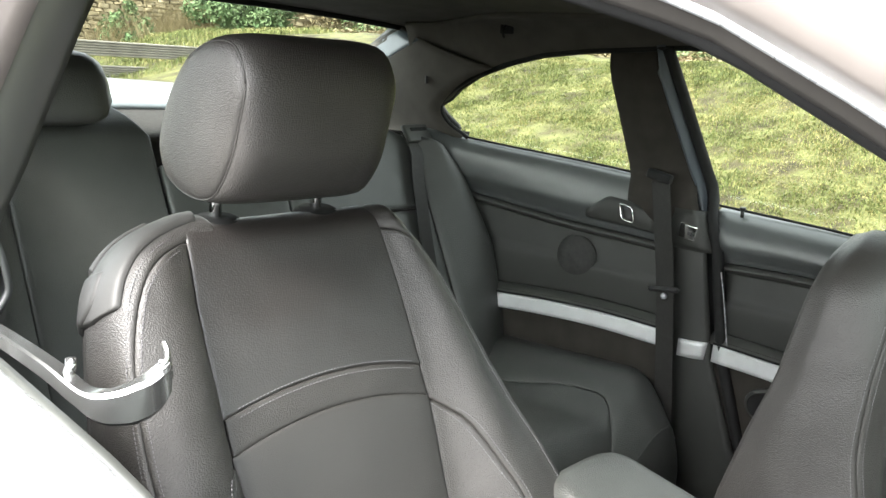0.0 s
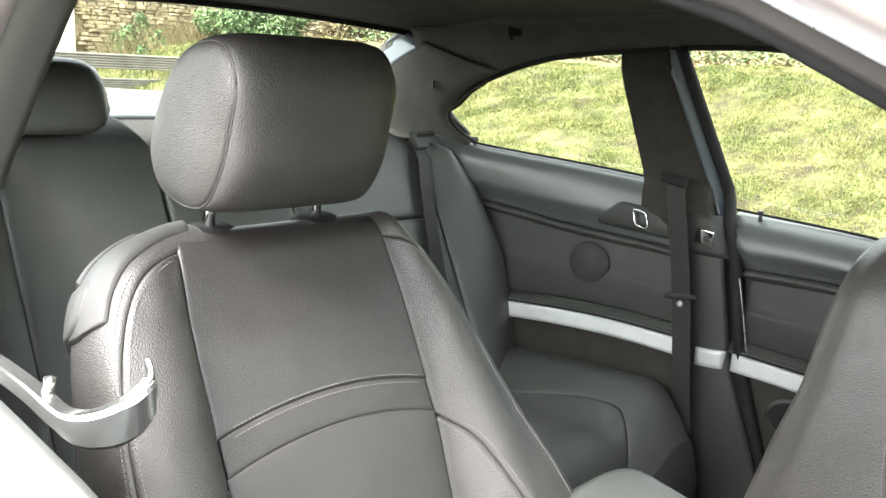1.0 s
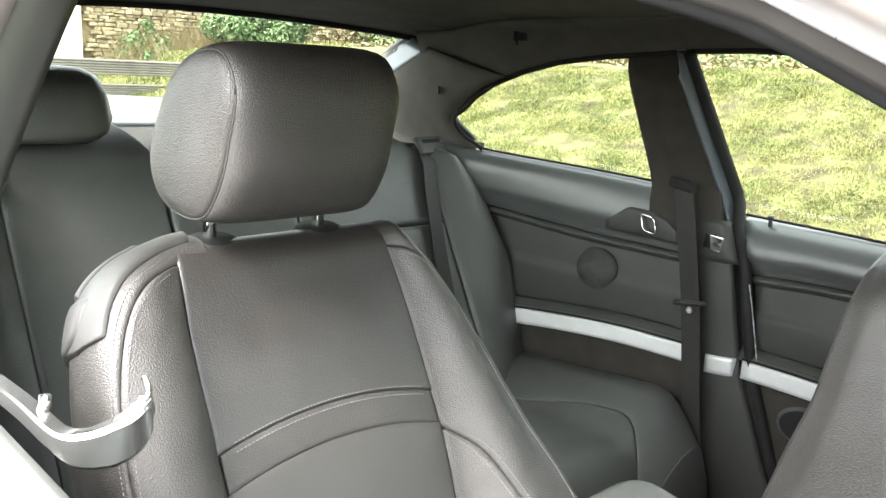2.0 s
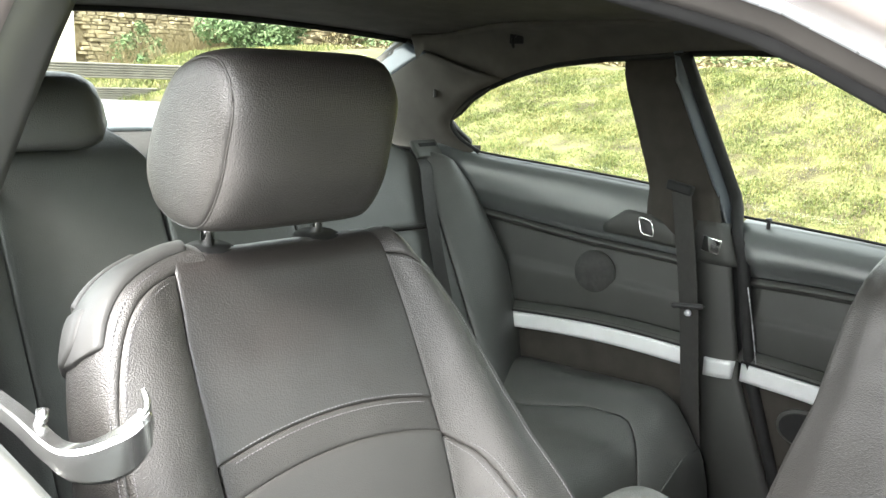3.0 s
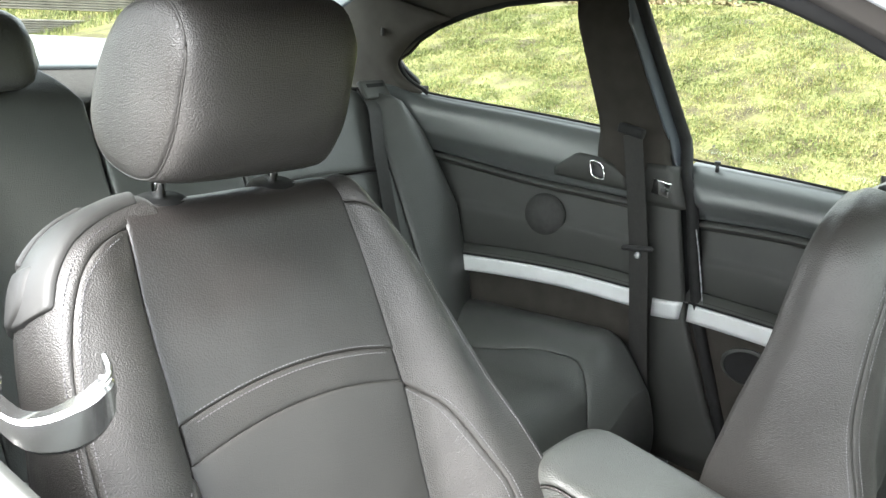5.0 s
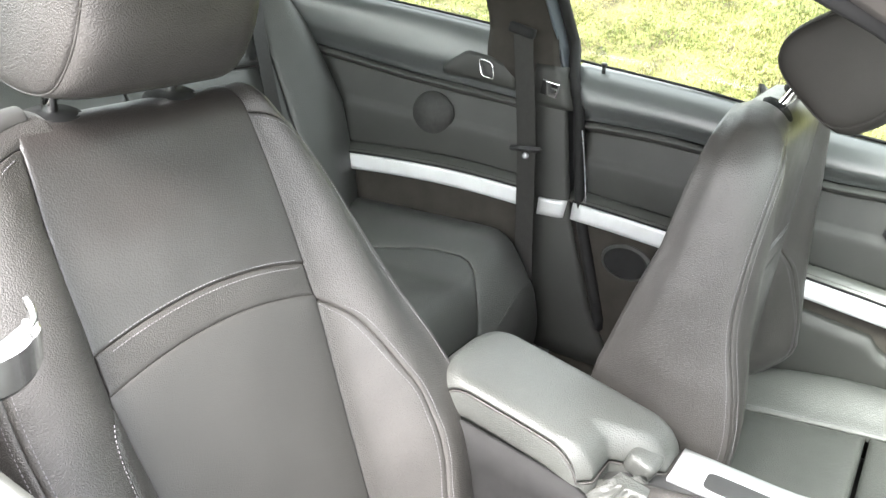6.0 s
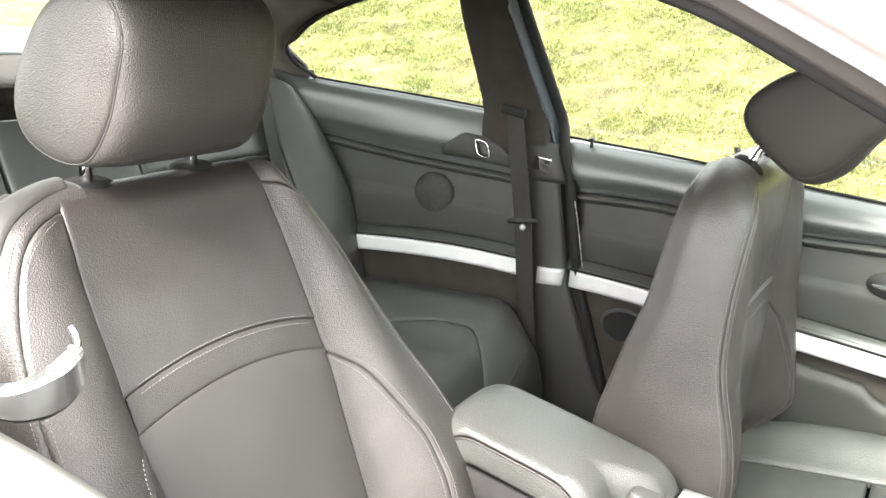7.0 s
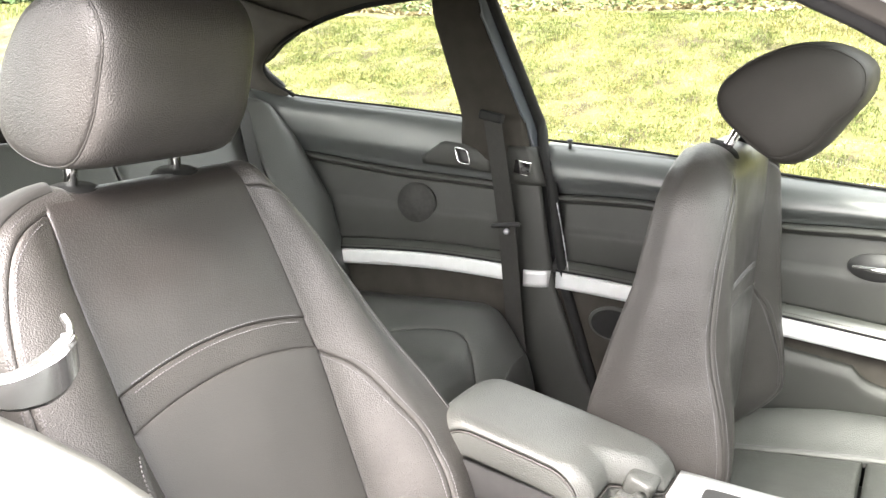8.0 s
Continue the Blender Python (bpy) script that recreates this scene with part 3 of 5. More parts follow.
def shell_close():
    """Plain floor, bulkhead, dashboard wall, sills and roof skin, which close the cabin."""
    ob = box("floor", (1.5, 2.6, 0.04), (0, -0.05, 0.24), CARPET, bevel=0.005)
    tagged(ob, "black carpeted car floor", "floor", kind="structure")
    ob = box("wall_front", (1.46, 0.05, 0.72), (0, 1.20, 0.61), PLASTIC, bevel=0.02)
    tagged(ob, "plain dark dashboard wall", "dashboard", kind="structure")

    def shelf(u, v):
        return (-0.72 + 1.44 * u, -0.68 - 0.66 * v, 1.028 + 0.010 * v)
    ob = sheet("wall_rear", shelf, 10, 8, CARPET, None, thick=0.03, side=-1)
    tagged(ob, "dark fabric parcel shelf behind the rear seat", "parcel shelf", kind="structure")

    def lid(u, v):
        x = -0.68 + 1.36 * u
        return (x, -1.33 - 0.62 * v, 1.035 + 0.05 * math.sin(v * 1.5) - 0.05 * x * x)
    ob = sheet("trim_boot_lid", lid, 14, 10, PAINT_LID, None, thick=0.02, side=1)
    tagged(ob, "silver boot lid behind the rear window", "boot lid", kind="structure")

    def roof(u, v):
        x = -0.53 + 1.06 * u
        y = -0.82 + (1.61 - 0.16 * abs(x / 0.53) ** 3) * v
        return (x, y, roof_z(x, y) + 0.032 - 0.012 * abs(x / 0.53) ** 6)
    ob = sheet("trim_roof_skin", roof, 22, 20, PAINT, None, thick=0.006, side=1)
    tagged(ob, "silver painted car roof", "car roof", kind="structure")
    ob = box("wall_bulkhead", (1.3, 0.03, 0.70), (0, -0.725, 0.655), CARPET, bevel=0.004)
    tagged(ob, "dark bulkhead behind the rear seat", "bulkhead", kind="structure")
    for s in (-1, 1):
        ob = box("trim_sill", (0.14, 2.3, 0.30), (s * 0.76, -0.05, 0.33), PAINT, bevel=0.03)
        tagged(ob, "silver painted car sill", "sill", kind="structure")

        def flank(u, v):
            y = -2.0 + 2.0 * u
            z = 0.35 + 0.56 * v
            return (s * (side_x(max(y, -0.55), 0.9) + 0.10 + 0.08 * math.sin(math.pi * v)), y, z)
        ob = sheet("trim_flank", flank, 16, 8, PAINT, None, thick=0.01, side=-s)
        tagged(ob, "silver painted rear flank of the car", "car flank", kind="structure")


shell_close()


# ---- front seats ----
RECLINE = radians(26)
SIN_A, COS_A = math.sin(RECLINE), math.cos(RECLINE)
SEAT_X = 0.378


def seat_point(w, s, n):
    """Across, along the back, and out of its front, to metres beside the seat's middle line."""
    return np.array([w, 0.152 - s * SIN_A + n * COS_A, 0.767 + s * COS_A + n * SIN_A])


INSERT_HALF_CURVE = smooth_curve(-0.42, 0.118, -0.25, 0.125, -0.1, 0.138, 0, 0.147, 0.15, 0.146, 0.25, 0.139, 0.36, 0.135)


def insert_half(q):
    return INSERT_HALF_CURVE(q)


BACK_HALF_CURVE = smooth_curve(-0.42, 0.262, -0.32, 0.297, -0.28, 0.310, -0.24, 0.316, -0.19, 0.309, -0.145, 0.298, -0.08, 0.284, 0, 0.268, 0.03, 0.260, 0.08, 0.248, 0.13, 0.237, 0.17, 0.225, 0.20, 0.211, 0.22, 0.199, 0.236, 0.184, 0.26, 0.176, 0.30, 0.173, 0.36, 0.170, 0.40, 0.150)


def back_half(q):
    return BACK_HALF_CURVE(q)


BOLSTER_CURVE = smooth_curve(-0.42, 0.040, -0.25, 0.067, -0.18, 0.062, -0.12, 0.054, 0, 0.037, 0.14, 0.025, 0.236, 0.014, 0.30, 0.0)


def bolster(q):
    return BOLSTER_CURVE(q)


DEEP = {"extra": 0.0}


def back_depth(s):
    return -DEEP["extra"] * interp(s, -0.42, 0.3, 0.28, 1.0) + interp(s, -0.42, -0.2, -0.1, -0.158, 0.02, -0.118, 0.15, -0.082, 0.28, -0.062)


def front_local(w, q):
    """The front of the backrest: (across, along, out)."""
    if q <= 0.236:
        s, n, ns, nn = q, 0.0, 0.0, 1.0
    elif q <= 0.2988:
        f = (q - 0.236) / 0.04
        s, n, ns, nn = 0.236 + 0.04 * math.sin(f), -0.04 + 0.04 * math.cos(f), math.sin(f), math.cos(f)
    else:
        s, n, ns, nn = 0.276 - (10 - 160 * DEEP["extra"]) * (q - 0.2988) ** 2, -0.04 - (q - 0.2988), 1.0, 0.0
    a, wc, wb = abs(w), insert_half(q), back_half(q)
    t = (a - wc) / (wb - wc)
    h = 0.0
    if t > 0:
        rim = interp(q, -0.42, 0.032, -0.30, 0.048, -0.18, 0.054, -0.1, 0.042, -0.03, 0.022, 0.02, 0.014, 0.1, 0.009, 0.236, 0.005, 0.30, 0.0)
        h = bolster(q) * smooth01(t / 0.55) if t < 0.55 else bolster(q) + (rim - bolster(q)) * smooth01((t - 0.55) / 0.45)
    else:
        h = 0.006 * (1 - (a / wc) ** 2) * smooth01((0.22 - q) / 0.1)
    if DEEP["extra"]:
        h -= 0.075 * smooth01((-0.20 - q) / 0.14)
    s -= 3.4 * max(0.0, a - 0.13) ** 2 * smooth01((q - 0.05) / 0.2) * (1 + 3 * smooth01((q - 0.28) / 0.06))
    return w, s + ns * h, n + nn * h


def front_point(w, q):
    return seat_point(*front_local(w, q))


def front_normal(w, q):
    e = 0.002
    a, b = front_point(w + e, q) - front_point(w - e, q), front_point(w, q + e) - front_point(w, q - e)
    n = np.cross(a, b)
    return -n / np.linalg.norm(n) if n[1] < 0 and q < 0.25 else n / np.linalg.norm(n) * (1 if n[2] > 0 else -1)


def upper_seam(w):
    return 0.045 + 0.020 * (1 - (w / 0.146) ** 2)


def lower_seam(w):
    return 0.004 + 0.022 * (1 - (w / 0.146) ** 2)


SWEEP_CURVE = smooth_curve(-0.42, 0.185, -0.30, 0.202, -0.245, 0.212, -0.165, 0.215, -0.113, 0.202, -0.047, 0.183, -0.02, 0.166, 0.0, 0.147)


def sweep(q):
    """The seam that runs out over the lower bolster."""
    return SWEEP_CURVE(q) if q < 0 else insert_half(q)


def shoulder(u, sign):
    """Height of the bolster's top seam, from the insert (0) to the side (1)."""
    return 0.246 - 0.010 * u - 0.014 * u ** 3 - (0.011 + 0.007 * u if sign < 0 else 0.0)


def side_point(q, k, sign):
    w, s, n = front_local(back_half(q), q)
    b = min(back_depth(s), n - 0.012)
    nn = n + (b - n) * k
    high = 0.0 if DEEP["extra"] else smooth01((q - 0.03) / 0.09)
    bulge = 0.024 * math.sin(math.pi * min(1, k * 1.1)) ** 0.8 - 0.03 * k ** 4
    flare = 0.016 * math.sin(math.pi / 2 * k)
    w, s = w + bulge * (1 - high) + flare * high, s - 0.012 * k ** 3
    if q > 0.23:
        g = smooth01((q - 0.23) / 0.06)
        q2 = max(q, 0.2588 - nn)
        w2, s2, _ = front_local(back_half(q2), q2)
        w, s = w + (w2 - w) * g, s + (s2 - s) * g
    return seat_point(sign * w, s, nn)


EDGE = spline([(0.098, 0.2545), (0.120, 0.252), (0.136, 0.248), (0.150, 0.2435), (0.170, 0.2355), (0.189, 0.2225), (0.205, 0.203), (0.219, 0.174), (0.231, 0.134), (0.2385, 0.09), (0.2425, 0.04), (0.245, -0.02), (0.248, -0.12), (0.252, -0.25), (0.252, -0.42)], 240)
EDGE_AT = np.r_[0, np.cumsum(np.linalg.norm(np.diff(EDGE, axis=0), axis=1))]


def edge_half(q):
    """Half width of the front where the stitched outer seam runs."""
    return float(np.interp(q, EDGE[::-1, 1], EDGE[::-1, 0]))


EDGE_OUT_CURVE = smooth_curve(-0.42, 0.030, -0.30, 0.046, -0.18, 0.054, -0.1, 0.042, -0.03, 0.022, 0.02, 0.012, 0.1, 0.010, 0.2, 0.012, 0.235, 0.006, 0.25, -0.004)


def edge_out(q):
    """How far that seam stands out of the backrest's plane."""
    return EDGE_OUT_CURVE(q) - (0.075 * smooth01((-0.20 - q) / 0.14) if DEEP["extra"] else 0.0)


OUTER_SWEEP_CURVE = smooth_curve(-0.42, 0.188, -0.25, 0.182, -0.1, 0.172, -0.034, 0.167, 0.0, 0.149)


def outer_sweep(q):
    return OUTER_SWEEP_CURVE(q) if q < 0 else insert_half(q)


def outer_local(w, q):
    """The padded front between the insert and the stitched outer seam."""
    a, b = insert_half(q), edge_half(q)
    t = min(1.0, max(0.0, (w - a) / max(0.004, b - a)))
    hump = interp(q, -0.42, 0.020, -0.2, 0.022, -0.1, 0.026, 0.0, 0.025, 0.1, 0.019, 0.2, 0.009, 0.243, 0.0)
    base = front_local(0.0, q)[2] if q > 0.236 else 0.0
    return w, q, base * (1 - t) + edge_out(q) * smooth01(t) + hump * math.sin(math.pi * t ** 0.75) ** 0.9


def outer_point(w, q):
    return seat_point(*outer_local(w, q))


def wrap_local(k, j, lift=0.0):
    """The side that wraps round from the outer seam (j = 0) to the back (j = 1), from the top (k = 0) down."""
    d = k * EDGE_AT[-1]
    at = lambda x: np.array([np.interp(x, EDGE_AT, EDGE[:, i]) for i in range(2)])
    p = at(d)
    t = at(min(d + 0.006, EDGE_AT[-1])) - at(max(d - 0.006, 0))
    out = np.array([-t[1], t[0]]) / np.linalg.norm(t)
    rise = interp(p[1], -0.42, 0.016, 0.10, 0.017, 0.15, 0.023, 0.20, 0.032, 0.25, 0.034)
    n0 = edge_out(p[1])
    s = p[1]
    n1 = interp(s, -0.42, -0.20, -0.105, -0.158, 0.004, -0.132, 0.084, -0.109, 0.168, -0.097, 0.25, -0.085)
    a = math.pi / 2 * min(1.0, j / 0.55)
    far = rise * math.sin(a) - 0.010 * smooth01((j - 0.62) / 0.38)
    q = p + out * (far + lift * math.sin(a * 0.75 + 0.4))
    return q[0], q[1], n0 + (n1 - n0) * (0.30 * (1 - math.cos(a)) + 0.25 * j + 0.45 * max(0.0, j - 0.0) ** 1.6) + lift * math.cos(a)


def wrap_point(k, j, lift=0.0):
    return seat_point(*wrap_local(k, j, lift))


def edge_k(q):
    """Where along the outer seam it has come down to height q."""
    return float(np.interp(-q, -EDGE[:, 1], EDGE_AT)) / EDGE_AT[-1]


def wrapped_side(parent, trimmed):
    """Outer half of the backrest that faces the camera's side: bolster, stitched seam, leather side and shoulder trim."""
    top = 0.2445
    padded("bolster", lambda u, v: outer_point((i := outer_sweep(q := -0.42 + (0.42 + top) * v)) + (edge_half(q) - i) * u, q), 30, 84, LEATHER, parent, "black grained leather bolster", flip=1, wrinkle=0.0016, radius=0.007, groove=0.0024)
    padded("lower_bolster", lambda u, v: outer_point((i := insert_half(q := -0.42 + 0.415 * v)) + (outer_sweep(q) - i) * u, q), 14, 34, LEATHER, parent, "black grained leather bolster insert", flip=1, wrinkle=0.0008, radius=0.006, groove=0.0022)
    padded("side_panel", lambda u, v: wrap_point(1 - v * (1.0 if trimmed else 0.995), u), 34, 90, LEATHER, parent, "black leather side of the backrest", flip=1, wrinkle=0.0012, radius=0.006, groove=0.0022)
    qs = np.linspace(-0.40, 0.2405, 150)
    line = [outer_point(edge_half(q) - 0.0065 - 0.003 * smooth01((q - 0.2) / 0.04), q - 0.0035 * smooth01((q - 0.19) / 0.04)) for q in qs]
    stitches("stitching", line, [seat_point(0.45, 0.1, 1.0) - seat_point(0, 0, 0)] * len(qs), parent)
    ks = np.linspace(edge_k(0.243), 0.96, 150)
    stitches("stitching", [wrap_point(k, 0.10) for k in ks], [seat_point(0.75, 0.2, 0.6) - seat_point(0, 0, 0)] * len(ks), parent)
    qs = np.linspace(-0.40, -0.01, 60)
    for d in (0.006,):
        stitches("stitching", [outer_point(outer_sweep(q) + d, q) for q in qs], [seat_point(0, 0, 1.0) - seat_point(0, 0, 0)] * len(qs), parent)
    if trimmed:
        end = edge_k(0.168)

        def shell(u, v):
            k = end * u
            front = 0.21 - 0.03 * u + 0.26 * smooth01((u - 0.90) / 0.10) ** 2 + 0.30 * smooth01((0.10 - u) / 0.10)
            return wrap_point(k, front + (1.0 - front) * v, 0.0045)
        padded("shoulder_trim", shell, 60, 26, TRIM_PLASTIC, parent, "satin grey plastic shoulder trim", flip=1, groove=0.0040, radius=0.007, skirt=0.008)
        padded("shoulder_cover", lambda u, v: wrap_point(end * (0.27 + 0.42 * u), 0.60 - 0.04 * u + 0.38 * v, 0.0085), 34, 14, TRIM_PLASTIC, parent, "raised plastic shoulder cover", flip=1, groove=0.0035, radius=0.005, skirt=0.010)
        padded("side_cover", lambda u, v: wrap_point(end * (0.705 + 0.285 * u), 0.40 + 0.16 * u ** 4 + (0.58 - 0.16 * u ** 4) * v, 0.0070), 26, 14, TRIM_PLASTIC, parent, "raised plastic side cover", flip=1, groove=0.0035, radius=0.007, skirt=0.010)


def headrest_ring(scale, w, full=0.0, raised=False):
    """A closed outline of the headrest beside the posts, from its side seam to its fuller middle."""
    c = np.array([0.040, 0.122])
    seam = ((0.128, 0.160), (0.116, 0.115), (0.098, 0.072), (0.064, 0.034), (0.016, 0.028), (-0.034, 0.044), (-0.052, 0.076), (-0.040, 0.115), (-0.016, 0.152), (0.020, 0.185), (0.065, 0.200), (0.108, 0.196))
    body = ((0.141, 0.162), (0.138, 0.113), (0.126, 0.067), (0.092, 0.030), (0.022, 0.022), (-0.038, 0.038), (-0.060, 0.075), (-0.049, 0.118), (-0.022, 0.158), (0.018, 0.195), (0.070, 0.211), (0.120, 0.203))
    pts = [np.array(a) + (np.array(b) - np.array(a)) * full * (0.62 if raised else 1.0) for a, b in zip(seam, body)]
    if raised:
        low = [smooth01((p[0] - 0.01) / 0.08) * smooth01((0.14 - p[1]) / 0.10) for p in pts]
        pts = [c + (p - c) * 0.95 + np.array([0.010, -0.014]) * k for p, k in zip(pts, low)]
    pts = loop(pts, 48)
    return [(w * 0.955 + 0.0145, *(c + (p - c) * scale + np.array([0, 1.005]))) for p in pts]


def headrest(parent, raised):
    half = 0.102
    rings = []
    for k in range(25):
        t = math.sin((k / 24 - 0.5) * math.pi)
        rings.append(headrest_ring(1.0, (half if t < 0 else half + 0.008) * t, (1 - abs(t) ** (7 if t < 0 else 5)) ** 0.6, raised))
    verts = [p for r in rings for p in r]
    m = len(rings[0])
    faces = []
    for i in range(24):
        for j in range(m):
            a, b = i * m + j, i * m + (j + 1) % m
            faces.append((a, a + m, b + m, b))
    # On the raised headrest, shade is put into the leather's colour.
    pad = join("headrest", verts, faces, LEATHER_SHADED if raised else LEATHER, parent, "black leather headrest, darkened as if in shade" if raised else "black grained leather headrest")
    for s in (-1, 1):
        verts, faces = [], []
        for i, (scale, w) in enumerate(((0.997, 0.1015), (0.985, 0.1055), (0.94, 0.110), (0.82, 0.115), (0.55, 0.1185), (0.25, 0.1195))):
            verts += headrest_ring(scale, w * 0.62 + 0.0465 if s > 0 else -w, 0.0, raised)
        for i in range(5):
            for j in range(m):
                a, b = i * m + j, i * m + (j + 1) % m
                faces.append((a, b, b + m, a + m) if s > 0 else (b, a, a + m, b + m))
        faces.append(tuple(5 * m + j for j in range(m)) if s > 0 else tuple(5 * m + j for j in reversed(range(m))))
        join("side_pad", verts, faces, LEATHER_SHADED if raised else LEATHER, pad, "black leather headrest side")
        ring = headrest_ring(1.0, 0.1098 if s > 0 else -0.1022, 0.0, raised)
        tube("piping", ring + [ring[0]], 0.0012, LEATHER_SHADED if raised else LEATHER, pad, sides=6, up=(1, 0, 0))
    for w in (-0.0665, 0.0805):
        tube("post", [(w, 0.004, 0.93), (w, 0.002, 1.0), (w, 0.004, 1.04), (w, 0.02, 1.10)], 0.0078, CHROME, parent, "chrome headrest post", sides=14)
        ring = []
        bm = bmesh.new()
        bmesh.ops.create_cone(bm, cap_ends=True, segments=28, radius1=0.035, radius2=0.027, depth=0.010)
        bmesh.ops.bevel(bm, geom=[e for e in bm.edges if len(e.link_faces) == 2 and e.calc_face_angle() > 0.5], offset=0.003, segments=2, affect="EDGES")
        bm.transform(Matrix.Translation((w, 0.004, 1.0)) @ Matrix.Rotation(radians(-7), 4, "X") @ Matrix.Diagonal((1, 0.8, 1, 1)))
        part("post_guide", bm, RUBBER, parent, "black plastic post guide")


def backrest(parent, outboard):
    padded("upper_panel", lambda u, v: front_point(-(i := insert_half(q := upper_seam((0.5 - u) * 0.292) * (1 - v) + (0.325 + 0.3 * DEEP["extra"]) * v)) + 2 * i * u, q), 34, 52, LEATHER_SMOOTH, parent, "smooth black leather upper panel", flip=1, wrinkle=0.0008, groove=0.0014, radius=0.0035)
    padded("band_panel", lambda u, v: front_point(w := -0.145 + 0.290 * u, lower_seam(w) * (1 - v) + upper_seam(w) * v), 30, 12, LEATHER, parent, "black leather band between two seams", groove=0.0014, radius=0.0035)
    padded("lower_panel", lambda u, v: front_point((2 * u - 1) * insert_half(q := -0.42 * (1 - v) + lower_seam((2 * u - 1) * 0.145) * v), q), 30, 40, LEATHER_PERFORATED, parent, "perforated black leather lower panel", wrinkle=0.0008, puff=0.003, groove=0.0016, radius=0.004)
    for s in (-1,):
        padded("bolster", lambda u, v: front_point(s * ((i := sweep(q := -0.42 + (0.42 + shoulder(u, s)) * v)) + (back_half(q) - i) * u), q), 26, 60, LEATHER, parent, "black grained leather bolster", flip=s, wrinkle=0.0014, radius=0.006, groove=0.0022)
        padded("lower_bolster", lambda u, v: front_point(s * ((i := insert_half(q := -0.42 + 0.415 * v)) + (sweep(q) - i) * u), q), 14, 34, LEATHER, parent, "black grained leather bolster insert", flip=s, wrinkle=0.0008, radius=0.006, groove=0.0022)
        end = 0.325 if not DEEP["extra"] else 0.338
        padded("shoulder_panel", lambda u, v: front_point(s * ((i := insert_half(q := (f := shoulder(u, s) + 0.001) + (end - f) * v)) + (back_half(q) - i) * u), q), 16, 30, LEATHER, parent, "black grained leather shoulder", flip=s, groove=0.0015, radius=0.006, skirt=0.003)
        ts = np.linspace(0.02, 0.98, 24)
        stitches("stitching", [front_point(s * (0.142 + 0.046 * t), shoulder(t, s) - 0.005) for t in ts], [front_normal(s * (0.142 + 0.046 * t), shoulder(t, s) - 0.005) for t in ts], parent)
        padded("side_panel", lambda u, v: side_point(-0.42 + 0.695 * v, u, s), 16, 50, LEATHER, parent, "black leather side of the backrest", flip=s, wrinkle=0.0015, radius=0.008, groove=0.002)
        for d in (0.006, -0.005):
            qs = np.linspace(-0.40, 0.212, 90)
            stitches("stitching", [front_point(s * (back_half(q) - 0.0015 - abs(d)) if d > 0 else 0, q) for q in qs] if d > 0 else [side_point(q, 0.06, s) for q in qs],
                     [front_normal(s * (back_half(q) - 0.004 - abs(d)), q) for q in qs] if d > 0 else [(s, 0, 0) for q in qs], parent)
        qs = np.linspace(-0.40, -0.004, 60)
        stitches("stitching", [front_point(s * (sweep(q) + 0.007), q) for q in qs], [front_normal(s * (sweep(q) + 0.007), q) for q in qs], parent)
        stitches("stitching", [front_point(s * (sweep(q) - 0.007), q) for q in qs], [front_normal(s * (sweep(q) - 0.007), q) for q in qs], parent)
    wrapped_side(parent, outboard > 0)
    ws = np.linspace(-0.135, 0.135, 60)
    for d in (0.0038, -0.0058):
        stitches("stitching", [front_point(w, upper_seam(w) + d) for w in ws], [front_normal(w, upper_seam(w) + d) for w in ws], parent)

    def rear(u, v):
        q = -0.42 + 0.66 * min(1.0, v / 0.88)
        b = wrap_point(edge_k(q), 0.98)
        a = b * np.array([-1, 1, 1])
        p = a + (b - a) * u
        if v > 0.88:
            return p + (front_point(-0.125 + 0.25 * u, 0.322 + 0.3 * DEEP["extra"]) - p) * (v - 0.88) / 0.12
        return p + np.array([0, -0.02, 0]) * math.sin(math.pi * u) ** 0.6 * (1 - smooth01((v - 0.6) / 0.35))
    sheet("back_shell", rear, 14, 30, LEATHER, parent, "black moulded seat back", thick=0.012, side=1)
    headrest(parent, outboard < 0)


